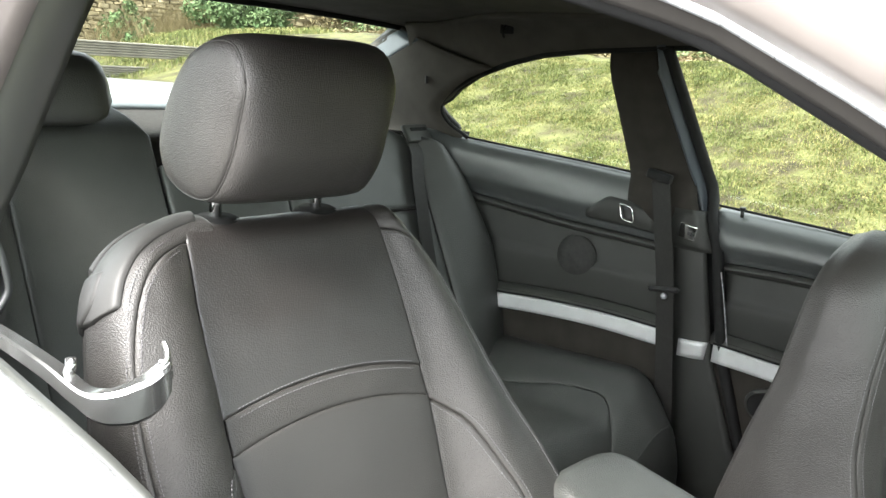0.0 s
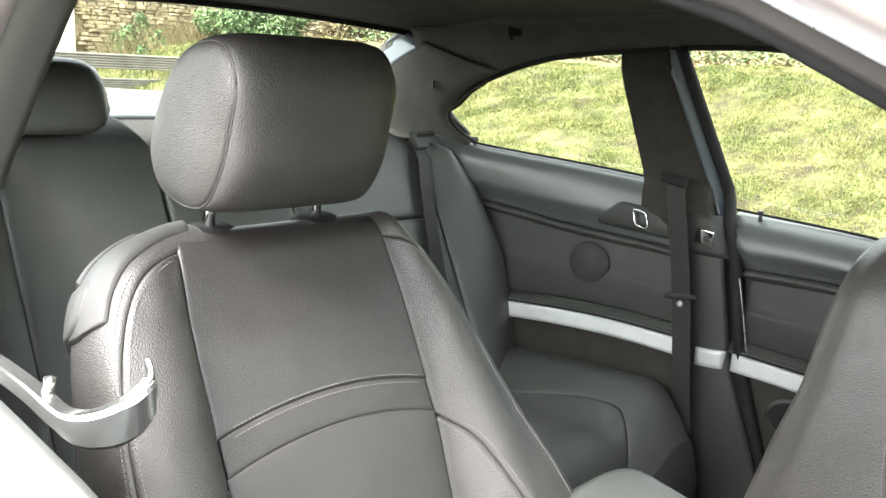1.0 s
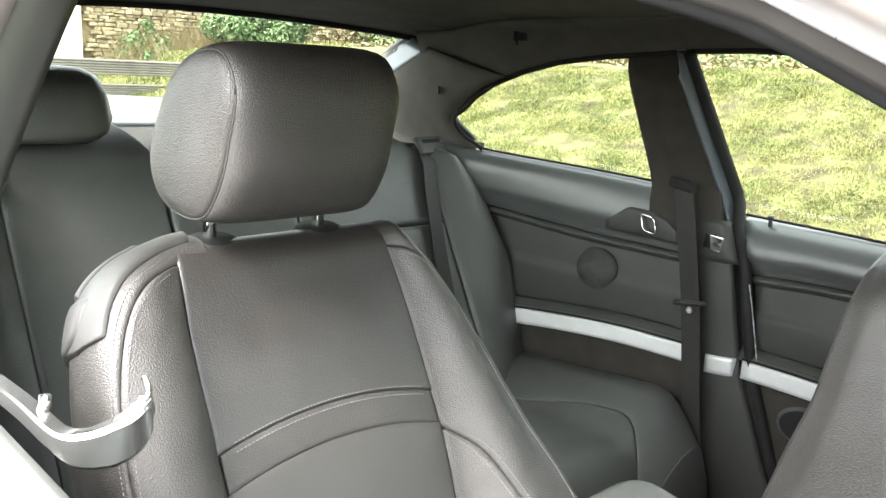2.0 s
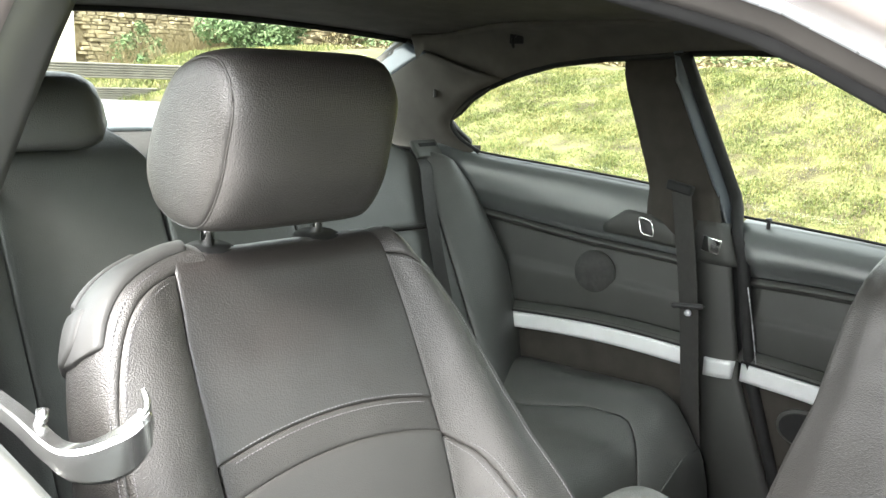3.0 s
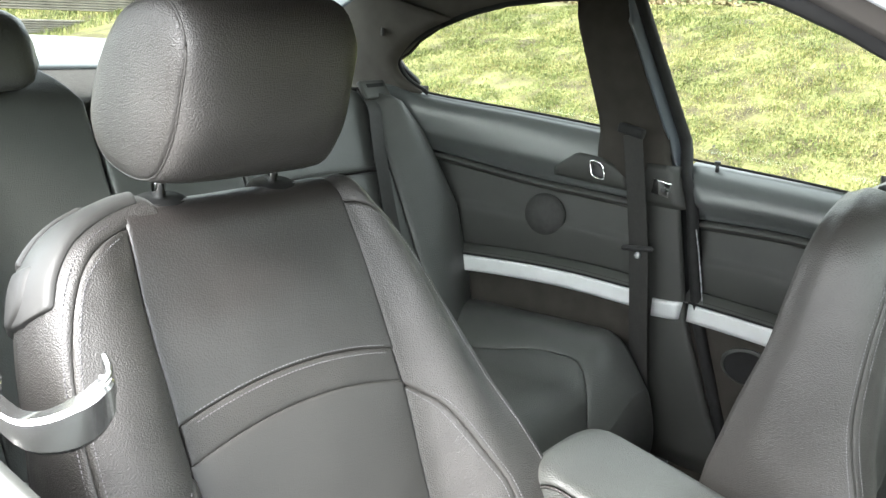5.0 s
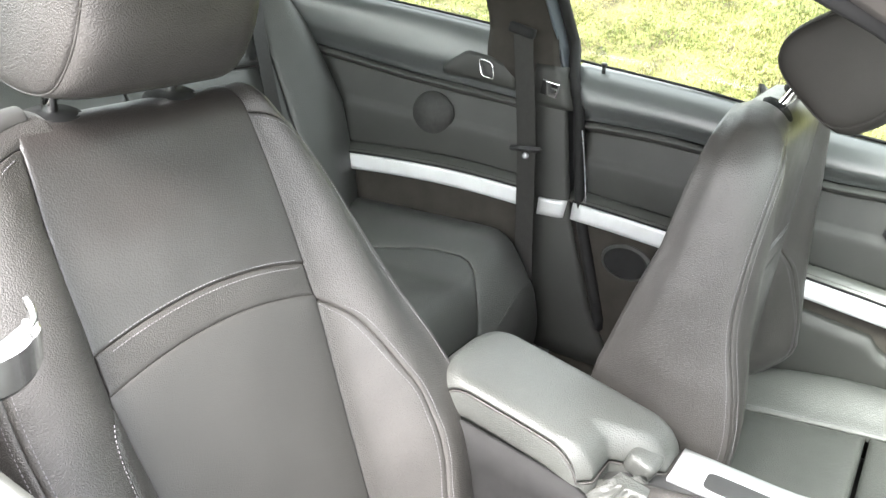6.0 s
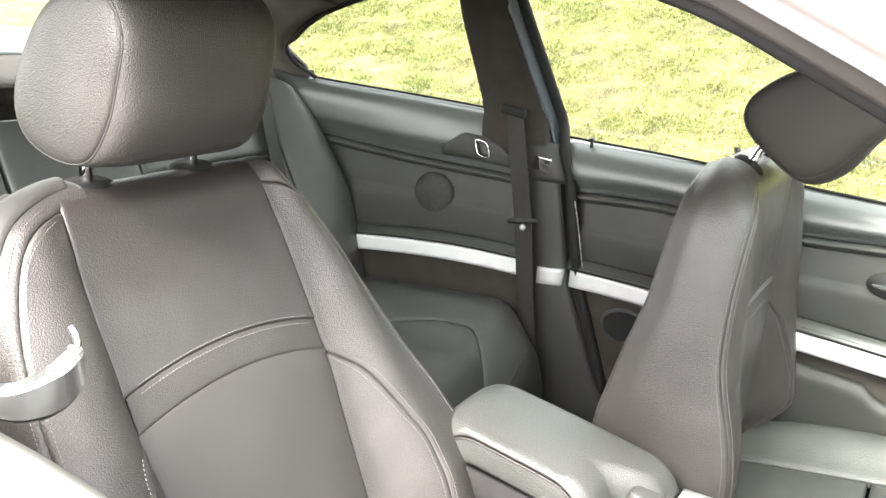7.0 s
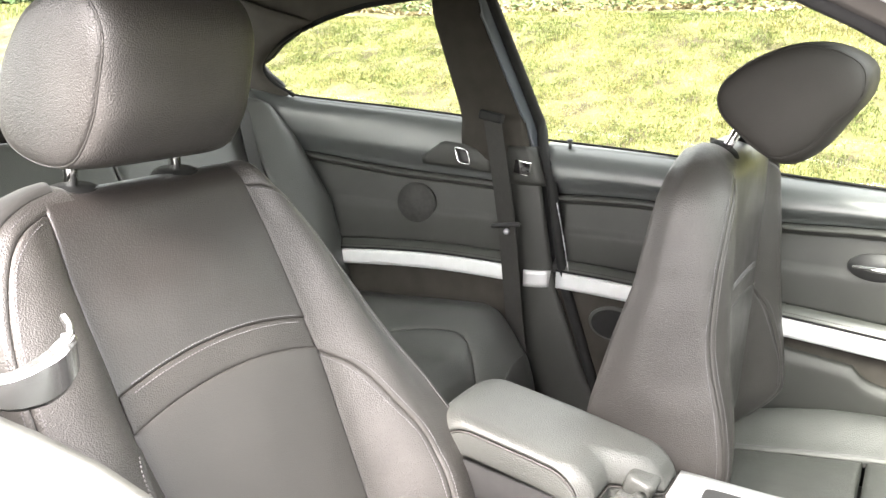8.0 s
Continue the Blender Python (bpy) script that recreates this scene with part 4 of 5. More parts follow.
def cushion(parent, y0, y1, z):
    """The seat's cushion from its back end to its front."""
    def top(w, t):
        a = abs(w)
        y = y0 + (y1 - y0) * t
        h = z + 0.075 * t + (0.031 + 0.030 * math.sin(math.pi * min(1.0, t * 1.1))) * smooth01((a - 0.13) / 0.10) - 0.030 * max(0.0, (a - 0.225) / 0.041) ** 2 - 0.03 * smooth01((t - 0.9) / 0.1)
        return np.array([w, y, h])
    # The whole cushion takes the paler leather, which paints in light from above.
    padded("seat_pad", lambda u, v: top(-0.145 + 0.29 * u, 0.02 + 0.56 * v), 24, 24, LEATHER_LIT, parent, "smooth black leather seat pad", flip=-1, groove=0.006, puff=0.006)
    padded("thigh_pad", lambda u, v: top(-0.145 + 0.29 * u, 0.594 + 0.396 * v), 24, 14, LEATHER_LIT, parent, "smooth black leather front pad", flip=-1, groove=0.007, puff=0.008)
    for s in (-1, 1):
        padded("seat_bolster", lambda u, v: top(s * (0.146 + 0.12 * u), v), 18, 36, LEATHER_LIT, parent, "black leather seat bolster", flip=-s, wrinkle=0.001)

        def flank(u, v):
            p = top(s * 0.266, v)
            return p + np.array([s * 0.012 * math.sin(math.pi * u), 0, -0.16 * u])
        padded("seat_side", flank, 10, 30, LEATHER_LIT, parent, flip=-s)
        stitches("stitching", [top(s * 0.152, t) + np.array([0, 0, 0.001]) for t in np.linspace(0.05, 0.95, 50)], [(0, 0, 1)] * 50, parent)
    front = lambda u, v: np.array([-0.266 + 0.532 * u, y1 + 0.01 * math.sin(math.pi * v), z + 0.02 - 0.16 * (1 - v)])
    padded("seat_front", front, 16, 8, LEATHER_LIT, parent, flip=1)
    box("seat_base", (0.46, (y1 - y0) * 0.85, z - 0.30), (0, (y0 + y1) / 2, 0.26 + (z - 0.30) / 2), PLASTIC, parent, "black plastic seat base", bevel=0.02)


driver_seat = thing("front_seat", "black leather front seat, its backrest reclined", "car seat", "front seats", at=(SEAT_X, 0, 0))
backrest(driver_seat, 1)
cushion(driver_seat, 0.24, 0.74, 0.44)

DEEP["extra"] = 0.045
passenger_seat = thing("front_seat", "black leather front seat folded forward", "car seat", "front seats", at=(-SEAT_X, 0, 0))
backrest(passenger_seat, -1)
TIPPED = Matrix.Translation((0, 0.534, 0.993)) @ Matrix.Rotation(radians(-28), 4, "X") @ Matrix.Translation((0, 0, -1.0))
for piece in passenger_seat.children:
    piece.matrix_basis = TIPPED
cushion(passenger_seat, 0.45, 1.00, 0.375)


# ---- rear bench ----
def rear_back(x, z):
    """Front of the rear backrest."""
    y = -0.335 - 0.5 * (z - 0.48)
    if z > 1.03:
        y -= 12 * (z - 1.03) ** 2
    a = abs(x)
    y += 0.035 * smooth01((a - 0.40) / 0.16) - 0.012 * math.cos(min(1, abs(a - 0.27) / 0.2) * math.pi / 2)
    return np.array([x, y, z])


def rear_bench():
    b = thing("rear_seat", "black leather two-place rear bench seat", "rear seat")

    def pad(name, x0, x1, z0, z1, nu=24, nv=24, label="", top=None, mat=LEATHER_LIT, **k):
        def fn(u, v):
            x = x0 + (x1 - x0) * u
            z = z0 + (z1 - z0) * v
            if top:
                z = z0 + (z1 + top(x) - z0) * v
            return rear_back(x, z)
        return padded(name, fn, nu, nv, mat, b, label, flip=1, **k)

    # Bench pads are paler than the front seats to paint in missing light.
    pad("back_upper", -0.43, -0.045, 0.868, 1.085, top=lambda x: -0.055 * smooth01((abs(x) - 0.30) / 0.12), label="black leather upper back pad")
    pad("back_lower", -0.43, -0.045, 0.46, 0.862, label="black leather lower back pad")
    pad("back_pad", 0.225, 0.505, 0.46, 1.095, nv=40, top=lambda x: -9.0 * max(0.0, 0.285 - x) ** 1.8, label="black leather back pad")
    pad("centre_pad", -0.038, 0.217, 0.46, 0.985, label="black leather centre back pad")
    for s in (-1, 1):
        inside = 0.434 if s < 0 else 0.509

        def wing(u, v):
            z = 0.46 + 0.575 * v
            inner = rear_back(s * inside, z)
            edge = s * (side_x(inner[1], z) - 0.026)
            x = s * inside + (edge - s * inside) * u
            p = rear_back(x, z - 0.02 * u * v)
            rim_y = interp(z, 0.46, -0.40, 0.54, -0.409, 0.62, -0.418, 0.79, -0.443, 0.90, -0.497, 1.05, -0.572)
            p[1] = inner[1] + (rim_y - inner[1]) * smooth01(u) + 0.016 * math.sin(math.pi * u)
            return p
        padded("wing", wing, 18, 34, LEATHER_LIT, b, "black leather outer wing", flip=s, radius=0.012 if s < 0 else 0.03, groove=0.006 if s < 0 else 0.0015)
        ws = np.linspace(-0.42, -0.055, 40)
        for z in (0.872, 0.858) if s < 0 else ():
            stitches("stitching", [rear_back(x, z) + np.array([0, 0.003, 0.001]) for x in ws], [(0, 0.9, 0.4)] * len(ws), b)

        def cush(x, t):
            y = -0.42 + 0.495 * t
            a = abs(x)
            z = 0.482 + 0.03 * t + 0.064 * smooth01((a - 0.40) / 0.15) + 0.02 * smooth01((0.16 - a) / 0.1)
            z -= 0.105 * smooth01((t - 0.74) / 0.28) ** 2 + 0.05 * smooth01((a - 0.585) / 0.05)
            return np.array([x, y, z])

        def brim(t):
            return 0.44 + 0.035 * smooth01((t - 0.25) / 0.4) - 0.11 * max(0.0, (t - 0.74) / 0.26) ** 2.2
        padded("cushion_pad", lambda u, v: cush(s * (0.13 + (brim(0.02 + 0.95 * v) - 0.13) * u), 0.02 + 0.95 * v), 30, 30, LEATHER_LIT, b, "black leather cushion pad", flip=-s, puff=0.003, groove=0.0015)
        padded("cushion_side", lambda u, v: cush(s * (brim(v) + 0.003 + (0.618 - brim(v)) * u), v), 20, 32, LEATHER_LIT, b, "black leather cushion side", flip=-s, puff=0.004, groove=0.0015)
        padded("cushion_side", lambda u, v: cush(s * (0.005 + 0.122 * u), v), 12, 30, LEATHER_LIT, b, flip=-s)

        def front(u, v):
            p = cush(s * (0.005 + 0.60 * u), 1.0)
            return p + np.array([0, 0.022 * math.sin(math.pi * (1 - v)), -0.20 * (1 - v)])
        padded("cushion_front", front, 26, 12, LEATHER_LIT, b, "black leather cushion front", flip=s, groove=0.0012)

        c = 0.415 if s > 0 else -0.23
        verts, faces, m = [], [], 28
        for i in range(15):
            w = -0.115 + 0.23 * i / 14
            f = max(0.02, 1 - abs(w / 0.118) ** 5.5) ** 0.5
            for j in range(m):
                a = 2 * math.pi * j / m
                cy, cz = math.cos(a), math.sin(a)
                verts.append((c + w, -0.645 + 0.055 * f * math.copysign(abs(cy) ** 0.7, cy) - 0.02 * cz, 1.123 + 0.065 * f * math.copysign(abs(cz) ** 0.58, cz)))
        for i in range(14):
            for j in range(m):
                a, d = i * m + j, i * m + (j + 1) % m
                faces.append((a, a + m, d + m, d))
        faces += [tuple(reversed(range(m)))[::-1], tuple(range(14 * m, 15 * m))]
        join("headrest", verts, faces, LEATHER_LIT, b, "small black leather rear headrest")
    return b


rear_bench()


# ---- centre console ----
def console():
    c = thing("centre_console", "black centre console with leather armrest and aluminium top", "console")
    def arm_top(y):
        return interp(y, 0.20, 0.668, 0.26, 0.660, 0.40, 0.636, 0.57, 0.602)

    def lid_end(x):
        return 0.556 - 0.066 * smooth01((x - 0.004) / 0.046) - 0.016 * smooth01((x - 0.092) / 0.022) ** 2

    def rolled(d, radius, drop):
        return drop * (1 - math.sqrt(max(0.0, 1 - (1 - min(1.0, d / radius)) ** 2)))

    def lid(u, v):
        x = -0.060 + 0.174 * u
        y0 = 0.244 + 0.03 * abs(2 * u - 1) ** 4
        y1 = lid_end(x)
        y = y0 + (y1 - y0) * v
        fall = rolled(0.114 - x, 0.020, 0.012) + rolled(x + 0.060, 0.026, 0.030) + rolled(y1 - y, 0.045, 0.042) + rolled(y - y0, 0.045, 0.030)
        return np.array([x, y, arm_top(y) - min(0.046, fall) + 0.002 * math.sin(math.pi * u) * math.sin(math.pi * v)])
    # Armrest lid and sides: light on them is painted by the paler leather.
    arm = padded("armrest", lid, 64, 64, LEATHER_LIT, c, "black grained leather armrest lid", flip=-1, groove=0.0022, radius=0.005, skirt=0.008)

    def pad_ring(drop, grow):
        us = np.linspace(0, 1, 24)
        pts = [lid(u, 1.0) for u in us] + [lid(1.0, v) for v in np.linspace(0.96, 0, 24)] + [lid(u, 0.0) for u in us[::-1]] + [lid(0.0, v) for v in np.linspace(0, 0.96, 24)]
        mid = np.array([0.028, 0.39, 0])
        return [np.array([mid[0] + (p[0] - mid[0]) * grow, mid[1] + (p[1] - mid[1]) * grow, p[2] - drop]) for p in pts]
    rings = [pad_ring(d, g) for d, g in ((0.001, 0.985), (0.004, 0.998), (0.014, 1.010), (0.028, 1.010), (0.036, 1.0), (0.040, 0.98))]
    verts = [p for r in rings for p in r]
    m = len(rings[0])
    faces = [(i * m + j, i * m + (j + 1) % m, (i + 1) * m + (j + 1) % m, (i + 1) * m + j) for i in range(len(rings) - 1) for j in range(m)]
    faces.append(tuple((len(rings) - 1) * m + j for j in range(m)))
    join("armrest_side", verts, faces, LEATHER_LIT, c, "black leather armrest side")
    ring = pad_ring(0.002, 1.0)
    tube("piping", ring + [ring[0]], 0.0018, LEATHER, arm, sides=6)
    bm = bmesh.new()
    bmesh.ops.create_uvsphere(bm, u_segments=32, v_segments=18, radius=1)
    for v in bm.verts:
        v.co = Vector([math.copysign(abs(x) ** 0.48, x) for x in v.co])
    bm.transform(Matrix.Translation((0.019, 0.528, 0.578)) @ Matrix.Rotation(radians(-20), 4, "X") @ Matrix.Diagonal((0.027, 0.021, 0.016, 1)))
    part("release_button", bm, LEATHER_LIT, c, "padded lid button")

    def side(u, v):
        y = 0.264 + 0.886 * u
        top = interp(y, 0.2, 0.612, 0.46, 0.574, 0.50, 0.560, 0.52, 0.545, 0.7, 0.548, 1.15, 0.60)
        return (0.111 + 0.010 * v, y, top - (top - 0.25) * v)
    sheet("side_panel", side, 18, 8, RUBBER, c, "dark grey console side", thick=0.008, side=1)

    def side2(u, v):
        p = side(u, v)
        return (-p[0] + 0.044, p[1], p[2])
    sheet("side_panel", side2, 18, 8, PLASTIC, c, thick=0.008, side=-1)
    tube("seam_line", [(0.114, y, interp(y, 0.2, 0.555, 0.57, 0.515, 1.1, 0.52)) for y in np.linspace(0.21, 1.1, 24)], 0.0022, VINYL, c, sides=6)

    def rear(u, v):
        return (-0.058 + 0.166 * u, 0.262 - 0.02 * v, 0.595 - 0.345 * v)
    sheet("rear_panel", rear, 6, 8, PLASTIC, c, thick=0.01, side=1)

    def deck(u, v):
        y = 0.48 + 0.67 * v
        return (-0.066 + 0.176 * u, y, interp(y, 0.57, 0.556, 0.7, 0.552, 1.15, 0.61) + 0.004 * math.sin(math.pi * u))
    sheet("deck", deck, 8, 16, PLASTIC, c, "black console deck", thick=0.01, side=1)

    def plate(u, v):
        y = 0.560 + 0.32 * v
        return (-0.060 + 0.078 * u, y, interp(y, 0.57, 0.562, 0.7, 0.558, 0.9, 0.578) + 0.004)
    sheet("trim_plate", plate, 6, 14, ALU, c, "brushed aluminium console plate", thick=0.006, side=1)
    ring = [(-0.010 + 0.019 * math.copysign(abs(math.cos(a)) ** 0.35, math.cos(a)), 0.652 + 0.050 * math.copysign(abs(math.sin(a)) ** 0.28, math.sin(a))) for a in np.linspace(0, 2 * math.pi, 48, endpoint=False)]
    verts = [(x, y, interp(y, 0.57, 0.562, 0.7, 0.558, 0.9, 0.578) + 0.0035 + d) for d in (0.0, 0.0022) for x, y in ring]
    join("slot", verts, [tuple(range(48, 96))] + [(k, (k + 1) % 48, 48 + (k + 1) % 48, 48 + k) for k in range(48)], PLASTIC, c, "dark rounded slot in the aluminium plate", smooth=False)
    # creased leather boot of the hand brake
    verts, faces, n, m = [], [], 14, 84
    for i in range(n):
        t = i / (n - 1)
        for j in range(m):
            a = 2 * math.pi * j / m
            fold = 0.16 * math.sin(a * 6 + 2.2 * t) + 0.10 * math.sin(a * 11 - 3.0 * t + 1) + 0.05 * math.sin(a * 19 + 5 * t)
            r = (0.042 - 0.022 * t ** 0.8) * (1 + fold * (1 - 0.35 * t))
            verts.append((0.094 + r * 0.85 * math.cos(a), 0.505 + 0.035 * t + r * 1.1 * math.sin(a), 0.535 + 0.058 * t + 0.004 * math.sin(4 * a + 9 * t)))
    for i in range(n - 1):
        for j in range(m):
            a, d = i * m + j, i * m + (j + 1) % m
            faces.append((a, d, d + m, a + m))
    faces.append(tuple((n - 1) * m + j for j in range(m)))
    join("brake_boot", verts, faces, LEATHER_LIT, c, "creased black leather hand brake boot")
    tube("brake_lever", [(0.094, 0.535, 0.582), (0.092, 0.62, 0.598), (0.090, 0.74, 0.618)], 0.011, LEATHER, c, "black hand brake lever", sides=12)
    return c


console()


# ---- belts ----
def ribbon(name, pts, width, across, mat, parent=None, label="", thick=0.0016):
    """A flat strap of webbing along points, as wide as given in the direction across."""
    p = spline(pts, 40)
    ac = np.array(across, float)
    ac /= np.linalg.norm(ac)
    verts, faces = [], []
    t = np.gradient(p, axis=0)
    for k in range(len(p)):
        n = np.cross(t[k], ac)
        n /= np.linalg.norm(n)
        for s, q in ((-1, -1), (1, -1), (1, 1), (-1, 1)):
            verts.append(p[k] + ac * width / 2 * s + n * thick / 2 * q)
    for k in range(len(p) - 1):
        for i in range(4):
            a, b = k * 4 + i, k * 4 + (i + 1) % 4
            faces.append((a, b, b + 4, a + 4))
    faces += [(3, 2, 1, 0), tuple(len(verts) - 4 + i for i in range(4))]
    ob = join(name, verts, faces, mat, parent, label, smooth=False)
    return ob


def far_belt():
    b = thing("seat_belt", "black seat belt hanging on the pillar", "seat belt", "front belts")
    ribbon("strap", [(-0.606, -0.022, 0.985), (-0.612, -0.005, 0.87), (-0.617, 0.012, 0.74), (-0.615, 0.032, 0.56), (-0.615, 0.055, 0.36), (-0.615, 0.06, 0.27)], 0.050, (0.25, 1, 0.1), WEBBING, b)
    box("belt_loop", (0.016, 0.058, 0.020), (-0.604, -0.024, 0.995), RUBBER, b, "black plastic belt loop", bevel=0.005, turn=Matrix.Rotation(radians(-10), 3, "X"))
    bm = bmesh.new()
    bmesh.ops.create_cube(bm, size=1)
    bm.transform(Matrix.Diagonal((0.014, 0.080, 0.010, 1)))
    bmesh.ops.bevel(bm, geom=list(bm.edges), offset=0.004, segments=3, affect="EDGES")
    bm.transform(Matrix.Translation((-0.606, 0.013, 0.757)) @ Matrix.Rotation(radians(-8), 4, "Z") @ Matrix.Rotation(radians(10), 4, "X"))
    clip = part("latch_bar", bm, PLASTIC, b, "black plastic latch stop")
    bm = bmesh.new()
    bmesh.ops.create_cone(bm, cap_ends=True, segments=18, radius1=0.0075, radius2=0.006, depth=0.006)
    bm.transform(Matrix.Translation((-0.607, 0.014, 0.742)) @ Matrix.Rotation(radians(90), 4, "Y"))
    part("stud", bm, PAINT, b, "small round metal stud")
    return b


far_belt()


def rear_belt():
    b = thing("seat_belt", "black rear seat belt with plastic guide on the seat shoulder", "seat belt", "rear belts")
    p = [rear_back(x, z) + np.array([0, 0.014, 0.006]) for x, z in ((-0.432, 1.024), (-0.424, 0.99), (-0.412, 0.94), (-0.395, 0.86), (-0.38, 0.78), (-0.365, 0.68), (-0.35, 0.58))]
    p[0] += np.array([0, -0.03, 0.004])
    ribbon("strap", p, 0.045, (1, 0.15, 0.0), WEBBING, b)
    turn = Matrix.Rotation(radians(10), 3, "Z") @ Matrix.Rotation(radians(35), 3, "X")
    guide = box("belt_guide", (0.094, 0.012, 0.046), (-0.450, -0.606, 1.034), VINYL_MATTE, b, "dark plastic belt guide", bevel=0.005, turn=turn)
    box("slot", (0.064, 0.006, 0.009), tuple(Vector((-0.450, -0.606, 1.034)) + turn @ Vector((-0.004, 0.0045, 0.008))), RUBBER, guide, "black belt slot", bevel=0.001, turn=turn)
    return b


rear_belt()


def belt_arm():
    """The arm that hands the belt forward beside the near seat."""
    a = thing("belt_guide_arm", "glossy silver belt feeder arm reaching past the seat", "belt arm")
    path = spline([(0.728, -0.05, 0.924), (0.717, 0.06, 0.920), (0.708, 0.15, 0.913), (0.703, 0.203, 0.905), (0.694, 0.232, 0.900), (0.676, 0.247, 0.905), (0.660, 0.252, 0.916), (0.652, 0.250, 0.929)], 48)
    ring = ((-1, -0.8), (-0.8, -1), (0.8, -1), (1, -0.8), (1, 0.75), (0.75, 1), (-0.75, 1), (-1, 0.75))
    m = len(ring)
    t = np.gradient(path, axis=0)
    verts, faces = [], []
    for k, p in enumerate(path):
        u = k / (len(path) - 1)
        side = np.cross(t[k] * np.array([1, 1, 0.15]), (0, 0, 1))
        side /= np.linalg.norm(side)
        h = interp(u, 0, 0.0075, 0.45, 0.0085, 0.58, 0.014, 0.70, 0.0175, 0.84, 0.0165, 0.94, 0.013, 1, 0.007)
        w = interp(u, 0, 0.0070, 0.45, 0.0080, 0.60, 0.0115, 0.80, 0.0115, 0.92, 0.008, 1, 0.004)
        for j in range(m):
            for i, d in (ring[j], ring[(j + 1) % m]):
                verts.append(p + np.array([-0.006, -0.006, 0.0]) * smooth01((u - 0.45) / 0.2) + side * w * i + np.array([0, 0, 1.0]) * h * d)
    for k in range(len(path) - 1):
        for j in range(m):
            q = k * 2 * m + 2 * j
            faces.append((q, q + 1, q + 1 + 2 * m, q + 2 * m))
    end = (len(path) - 1) * 2 * m
    faces += [tuple(2 * j for j in reversed(range(m))), tuple(end + 2 * j for j in range(m))]
    join("bar", verts, faces, FEEDER, a, "satin silver bar with a curved end")
    tube("tip", spline([(0.653, 0.247, 0.922), (0.648, 0.246, 0.931), (0.6455, 0.242, 0.940), (0.6455, 0.235, 0.949)], 14), [0.0105 - 0.0005 * k for k in range(14)], FEEDER, a, "upturned tip", sides=12, flat=0.45)
    tube("tab", [(0.704, 0.175, 0.912), (0.701, 0.178, 0.922), (0.699, 0.174, 0.928)], 0.005, FEEDER, a, "small catch on the arm", sides=8)
    return a


belt_arm()


# ---- fittings of the far side ----
def at_side(y, z, d):
    return (-(side_x(y, z) - d), y, z)


def disc(name, y, z, d, radius, depth, mat, parent=None, label="", seg=40, squash=1.0):
    bm = bmesh.new()
    bmesh.ops.create_cone(bm, cap_ends=True, segments=seg, radius1=radius, radius2=radius * 0.94, depth=depth)
    bmesh.ops.bevel(bm, geom=[e for e in bm.edges if len(e.link_faces) == 2 and e.calc_face_angle() > 0.5], offset=depth * 0.3, segments=2, affect="EDGES")
    slope = math.atan2(side_x(y + 0.02, z) - side_x(y - 0.02, z), 0.04)
    bm.transform(Matrix.Translation(at_side(y, z, d)) @ Matrix.Rotation(slope, 4, "Z") @ Matrix.Rotation(radians(90), 4, "Y") @ Matrix.Diagonal((1, squash, 1, 1)))
    return part(name, bm, mat, parent, label)


speaker = thing("speaker", "round dark cloth loudspeaker cover in the side panel", "speaker")
disc("rim", -0.239, 0.778, 0.030, 0.0505, 0.010, PANEL, speaker, "dark raised rim")
disc("cloth", -0.239, 0.778, 0.033, 0.0475, 0.009, GRILLE, speaker, "black speaker cloth")


def quarter_handle():
    h = thing("side_handle", "black release plate with chrome-edged lever", "handle")

    def plate(u, v):
        y = -0.205 + 0.165 * u
        top = interp(u, 0, 0.898, 0.30, 0.934, 0.62, 0.928, 1, 0.905)
        z = 0.878 - 0.012 * u + (top - 0.878 + 0.012 * u) * v
        return at_side(y, z, 0.060 + 0.004 * math.sin(math.pi * v))
    sheet("plate", plate, 16, 8, PANEL, h, thick=0.008, side=1)
    outline = []
    for k in range(40):
        a = 2 * math.pi * k / 40
        cy, cz = math.cos(a), math.sin(a)
        dy, dz = 0.015 * math.copysign(abs(cy) ** 0.45, cy), 0.017 * math.copysign(abs(cz) ** 0.45, cz)
        outline.append(at_side(-0.104 + dy - 0.25 * dz, 0.902 + dz - 0.15 * dy, 0.069))
    tube("lever_rim", outline + outline[:2], 0.0018, CHROME, h, "chrome lever surround", sides=8, up=(1, 0, 0))

    def lever(u, v):
        dy, dz = -0.013 + 0.026 * u, -0.014 + 0.028 * v
        return at_side(-0.104 + dy - 0.25 * dz, 0.902 + dz - 0.15 * dy, 0.066 + 0.005 * math.sin(math.pi * u))
    sheet("lever", lever, 8, 6, PLASTIC, h, "black lever", thick=0.006, side=1)
    return h


quarter_handle()


def pillar_switch():
    h = thing("pillar_switch", "small chrome latch plate on the pillar", "latch")

    def plate(u, v):
        z = 0.845 + 0.085 * v
        y = -0.012 + interp(z, 0.845, 0.108, 0.93, 0.078) * u
        return (-0.637 + 0.003 * math.sin(math.pi * v) - 0.022 * max(0.0, (u - 0.72) / 0.28) ** 2.2, y, z)
    sheet("housing", plate, 16, 8, PANEL, h, "dark plastic housing", thick=0.03, side=1)
    box("latch", (0.006, 0.040, 0.032), (-0.635, 0.038, 0.884), CHROME, h, "chrome latch", bevel=0.003, turn=Matrix.Rotation(radians(-8), 3, "X"))
    box("mark", (0.004, 0.010, 0.009), (-0.6325, 0.044, 0.881), PLASTIC, h, "dark window in the latch", bevel=0.001, turn=Matrix.Rotation(radians(-8), 3, "X"))
    return h


pillar_switch()

